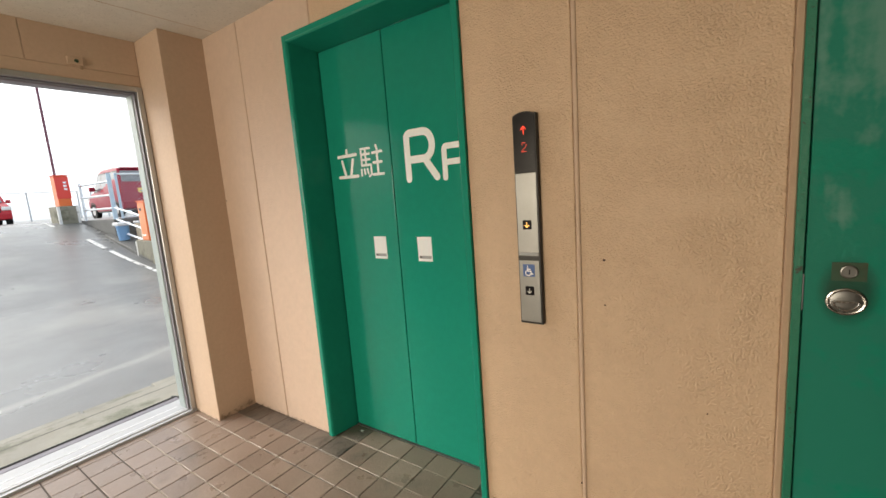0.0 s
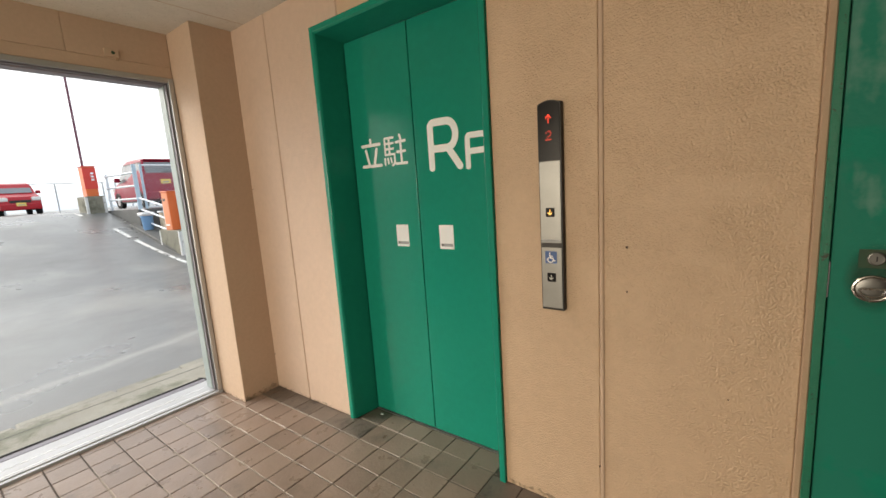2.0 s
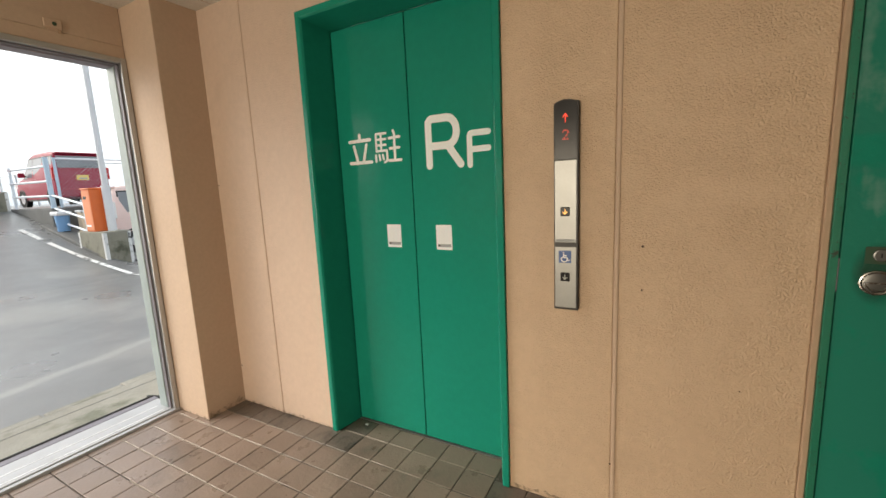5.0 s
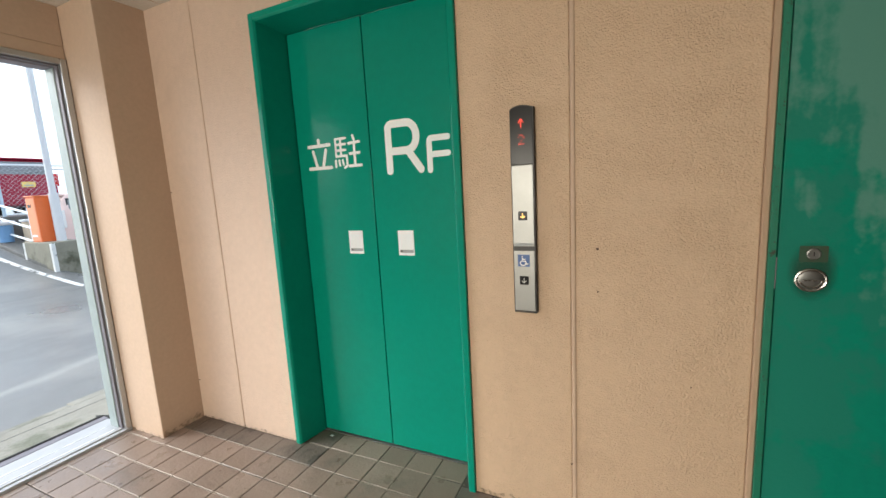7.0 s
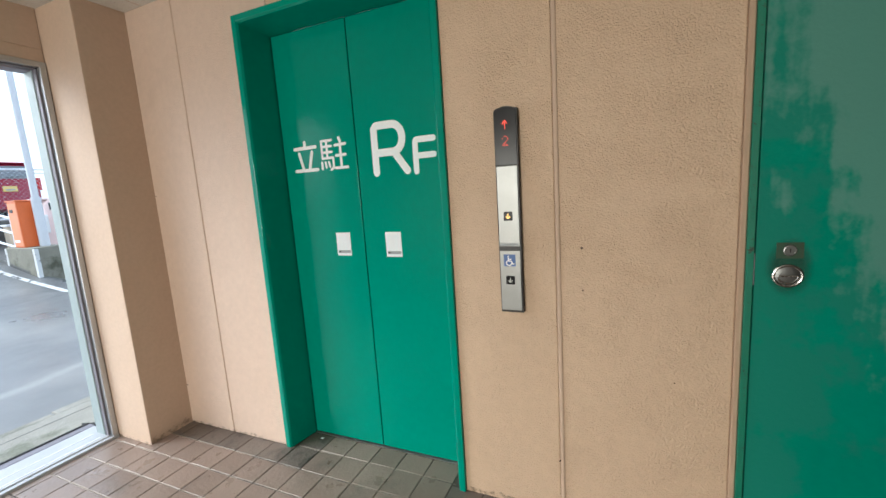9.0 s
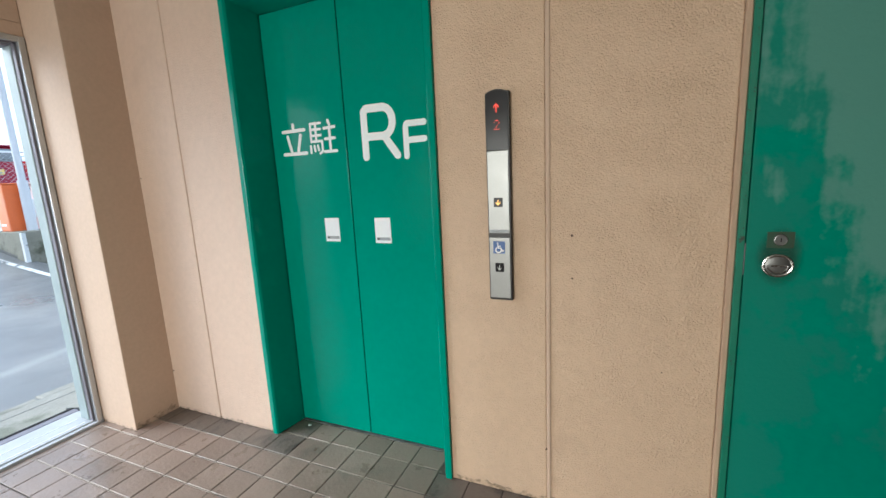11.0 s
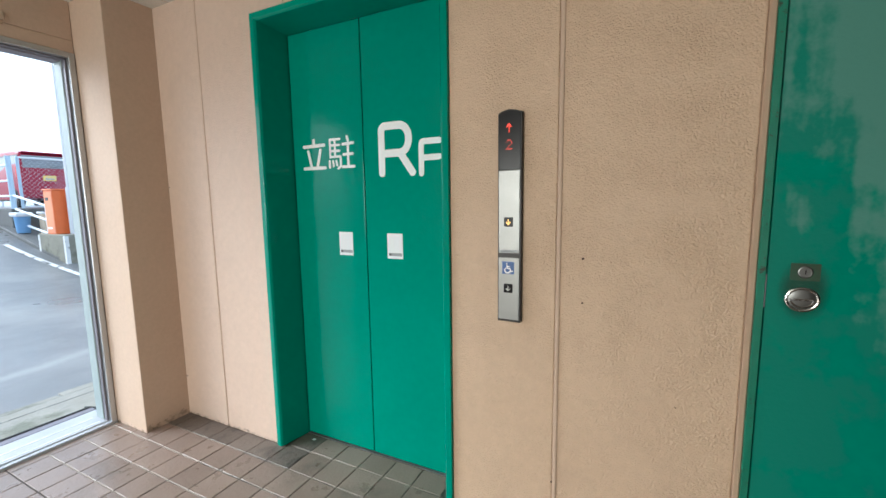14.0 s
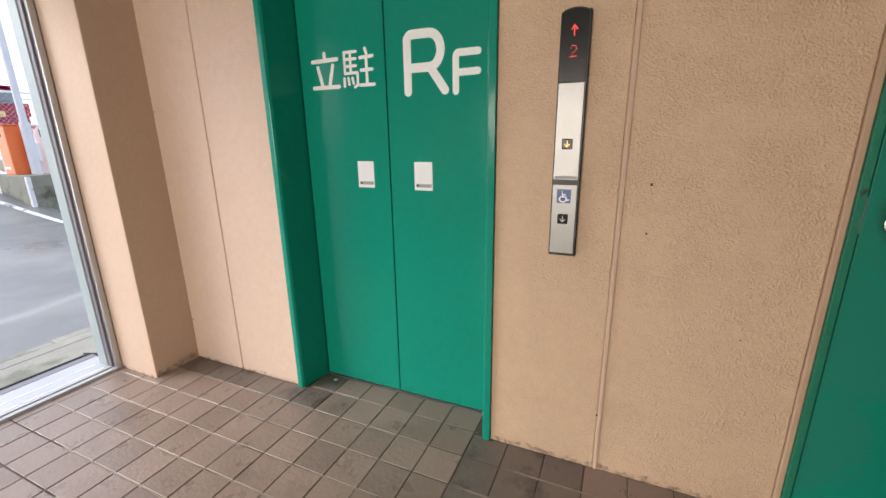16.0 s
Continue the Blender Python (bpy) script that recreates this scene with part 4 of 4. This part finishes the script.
# ---- cars ----
def car(name, label, paint, at, length=3.39, width=1.47, height=1.78, tail=LAMP_RED):
    """A small high-roofed car; its rear looks to +x, its wheels stand on z = 0."""
    t = thing(name, label, "car", at=at)
    h = height
    w = width / 2
    L0 = -length
    side = [(0.0, 0.34), (0.0, 0.86), (-0.05, 0.98), (-0.10, h - 0.22), (-0.22, h - 0.04), (-0.6, h), (-1.7, h), (-2.1, h - 0.08), (-2.62, 1.02), (L0 + 0.12, 0.86), (L0, 0.62), (L0, 0.28), (L0 + 0.35, 0.24), (-0.3, 0.24)]
    bm = bmesh.new()
    cols = []
    for u, inset in ((-1.0, 1.0), (-0.93, 0.0), (0.93, 0.0), (1.0, 1.0)):
        col = []
        for x, z in side:
            taper = max(0.0, (z - 0.95) / (h - 0.95)) if z > 0.95 else 0.0
            yy = u * w * (1 - 0.16 * taper)
            cx = x + (0.05 if x < -1.6 else -0.03) * inset
            col.append(bm.verts.new((cx, yy, z - 0.02 * inset * (1 if z > h - 0.1 else 0))))
        cols.append(col)
    n = len(side)
    for a, b in zip(cols, cols[1:]):
        for i in range(n):
            j = (i + 1) % n
            bm.faces.new((a[i], a[j], b[j], b[i]))
    bm.faces.new(cols[0][::-1]), bm.faces.new(cols[-1])
    bmesh.ops.recalc_face_normals(bm, faces=bm.faces)
    bmesh.ops.bevel(bm, geom=[e for e in bm.edges if e.calc_face_angle(0) > 0.5], offset=0.035, segments=3, affect="EDGES", profile=0.5)
    body = part("body", bm, paint, t, "", True)
    # windows follow the leaning sides
    zt, zl = h - 0.17, 1.0

    def lean(z):
        return w * (1 - 0.16 * (z - 0.95) / (h - 0.95)) + 0.004
    for s in (-1, 1):
        for xa, xb, xc, xd in ((-0.20, -0.92, -0.92, -0.22), (-0.98, -1.72, -1.72, -0.98), (-1.78, -2.45, -2.06, -1.78)):
            bm = bmesh.new()
            vs = [bm.verts.new((x, s * (lean(z) - d), z)) for d in (0.0, 0.012) for x, z in ((xa, zl), (xb, zl), (xc, zt), (xd, zt))]
            bm.faces.new(vs[:4]), bm.faces.new(vs[4:][::-1])
            for i in range(4):
                j = (i + 1) % 4
                bm.faces.new((vs[i], vs[j], vs[4 + j], vs[4 + i]))
            bmesh.ops.recalc_face_normals(bm, faces=bm.faces)
            part("side_window", bm, CAR_GLASS, t)
        bm = bmesh.new()
        edge = [(-0.16, zl - 0.03), (-2.52, zl - 0.03), (-2.09, zt + 0.035), (-0.19, zt + 0.035)]
        vs = [bm.verts.new((x, s * (lean(z) - d), z)) for d in (0.002, 0.014) for x, z in edge]
        bm.faces.new(vs[:4]), bm.faces.new(vs[4:][::-1])
        for i in range(4):
            bm.faces.new((vs[i], vs[(i + 1) % 4], vs[4 + (i + 1) % 4], vs[4 + i]))
        bmesh.ops.recalc_face_normals(bm, faces=bm.faces)
        part("window_surround", bm, CAR_TRIM, t)
        part("tail_lamp", box(-0.09, 0.006, s * w * 0.98 - 0.06, s * w * 0.98 + 0.06, 0.86, 1.26, 0.02, 2), tail, t)
        part("head_lamp", box(L0 - 0.012, L0 + 0.22, s * w * 0.78 - 0.17, s * w * 0.78 + 0.17, 0.66, 0.84, 0.03, 2), LAMP_CLEAR, t, "clear head lamp")
        mir = part("door_mirror", box(-2.34, -2.22, s * (w + 0.03), s * (w + 0.2), 1.02, 1.18, 0.03, 2), paint, t)
        part("mirror_arm", box(-2.31, -2.25, s * (w - 0.06), s * (w + 0.05), 1.04, 1.08), CAR_TRIM, mir)
        part("door_handle", box(-1.55, -1.40, s * w - 0.02, s * w + 0.02, 0.88, 0.92, 0.008), paint, t)
        part("sill_trim", box(-2.45, -0.75, s * (w - 0.03) - 0.02, s * (w - 0.03) + 0.02, 0.2, 0.3, 0.01), CAR_TRIM, t)
        for x in (-0.48, -2.86):
            wh = part("wheel", rod(bmesh.new(), (x, s * (w - 0.16), 0.28), (x, s * (w + 0.008), 0.28), 0.28, None, 28), TYRE, t, "", True)
            part("rim", rod(bmesh.new(), (x, s * (w - 0.02), 0.28), (x, s * (w + 0.016), 0.28), 0.185, 0.165, 20), RIM, wh)
            part("arch", ring(x, 0.29, 0.31, 0.31, 0.02, s * w, 24, 6), CAR_TRIM, t)
    part("rear_window", extruded([(-0.06, zl + 0.24), (-0.082, zt + 0.02), (-0.115, zt + 0.02), (-0.09, zl + 0.24)], "xz", -w * 0.80, w * 0.80, 0.003), CAR_GLASS, t)
    part("windscreen", extruded([(-2.61, 1.07), (-2.17, h - 0.16), (-2.14, h - 0.18), (-2.58, 1.05)], "xz", -w * 0.80, w * 0.80, 0.003), CAR_GLASS, t)
    part("rear_bumper", box(-0.12, 0.07, -w * 0.97, w * 0.97, 0.28, 0.56, 0.05, 3), paint, t)
    part("front_bumper", box(L0 - 0.06, L0 + 0.15, -w * 0.96, w * 0.96, 0.24, 0.54, 0.05, 3), paint, t)
    part("grille", box(L0 - 0.02, L0 + 0.05, -w * 0.5, w * 0.5, 0.58, 0.70, 0.01), CAR_TRIM, t)
    for x0, x1, z in ((-0.01, 0.018, 0.84), (L0 - 0.075, L0 - 0.05, 0.42)):
        pl = part("number_plate", box(x0, x1, -0.165, 0.165, z, z + 0.165, 0.004), PLATE_YELLOW, t, "yellow number plate")
        xx = x1 if x0 > -1 else x0
        part("plate_bar", box(xx - 0.003, xx + 0.003, -0.11, 0.11, z + 0.035, z + 0.075), GREY_INK, pl)
    part("wiper", rod(bmesh.new(), (-0.052, -0.02, 1.27), (-0.056, 0.36, 1.31), 0.008), CAR_TRIM, t)
    part("roof_spoiler", box(-0.24, -0.09, -w * 0.78, w * 0.78, h - 0.075, h - 0.03, 0.015, 2), paint, t)
    return t


car("parked_car", "deep red high-roofed car parked on the deck", CAR_RED, pose(-15.7, 4.98, 1.206))
car("parked_car", "bright red small car facing the drive", CAR_SCARLET, pose(-29.2, 2.45, 1.2, 0, 0, 180), height=1.58)
car("parked_car", "pale pink small car parked below the deck", CAR_PINK, pose(-10.75, 3.28, 0.02, 0, 0, -90), height=1.66, tail=LAMP_CLEAR)

# ---- far fence ----
ff = thing("boundary_fence", "galvanised wire mesh fence along the roof edge", "fence")
runs = [((-33.0, -14.0), (-33.0, 7.5)), ((-33.0, 7.5), (-20.4, 7.5)), ((-20.4, 7.5), (-20.4, 13.5))]
for a, b in runs:
    a, b = Vector(a), Vector(b)
    n = max(1, round((b - a).length / 2.4))
    part("mesh", mesh_panel(a, b, 1.25, 2.95, 0.22, 0.004), FENCE, ff)
    part("top_rail", rod(bmesh.new(), (*a, 2.97), (*b, 2.97), 0.022), FENCE, ff)
    for i in range(n + (0 if b.y < 13 else 1)):
        p = a.lerp(b, i / n)
        part("post", rod(bmesh.new(), (p.x, p.y, 1.15), (p.x, p.y, 3.0), 0.04), FENCE, ff)

# ---- tiled floor ----
floor = structure("floor", box(-1.08, 8.0, SOUTH - 0.15, 0.162, -0.12, -0.003), GROUT, "brown quarry tile floor with worn grout", "floor")
PITCH_X, PITCH_Y, GAP_X, GAP_Y = 0.1497, 0.1490, 0.0042, 0.0066
EDGE_X, EDGE_Y = 0.049, -0.117
shared = {}


def tile_mesh(w, d, mat=TILE):
    key = (round(w, 4), round(d, 4), mat.name)
    if key not in shared:
        bm = box(-w / 2, w / 2, -d / 2, d / 2, -0.01, 0.0, 0.0018)
        me = bpy.data.meshes.new("tile")
        bm.to_mesh(me)
        bm.free()
        me.materials.append(mat)
        shared[key] = me
    return shared[key]


rest = bmesh.new()
for i in range(-8, 53):
    for j in range(-34, 3):
        x0, x1 = EDGE_X + PITCH_X * i + GAP_X / 2, EDGE_X + PITCH_X * (i + 1) - GAP_X / 2
        y0, y1 = EDGE_Y + PITCH_Y * j + GAP_Y / 2, EDGE_Y + PITCH_Y * (j + 1) - GAP_Y / 2
        x0, x1, y0, y1 = max(x0, WX + 0.02), min(x1, 7.99), max(y0, SOUTH - 0.14), min(y1, 0.158)
        if x1 - x0 < 0.01 or y1 - y0 < 0.01:
            continue
        cx = (x0 + x1) / 2
        if y1 > 0.02 and not 0.05 < cx < 0.97:
            y1 = min(y1, 0.018)
            if y1 - y0 < 0.01:
                continue
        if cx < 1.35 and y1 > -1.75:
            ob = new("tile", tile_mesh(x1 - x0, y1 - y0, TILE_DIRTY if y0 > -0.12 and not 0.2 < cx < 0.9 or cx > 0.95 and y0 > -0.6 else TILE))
            ob.location = (cx, (y0 + y1) / 2, random.uniform(-0.0008, 0.0004))
            ob.rotation_euler = (random.uniform(-0.003, 0.003), random.uniform(-0.003, 0.003), random.uniform(-0.002, 0.002))
            ob.parent = floor
        else:
            quad_box(rest, x0, x1, y0, y1, -0.01, 0.0)
part("tiles", rest, TILE, floor, kind="stuff")
# paler mortar in the joints that run along the lift wall
for j in range(-11, 2):
    y = EDGE_Y + PITCH_Y * j
    x0, x1 = (0.06, 0.96) if y > 0.02 else (WX + 0.02, 1.9)
    cut = x0 + 0.5 + 0.25 * math.sin(2.3 * j)
    part("grout_line", box(x0, cut, y - GAP_Y / 2, y + GAP_Y / 2, -0.006, -0.0016), GROUT if j < -3 else GROUT_PALE, floor)
    part("grout_line", box(cut, x1, y - GAP_Y / 2, y + GAP_Y / 2, -0.006, -0.0016), GROUT_PALE, floor)
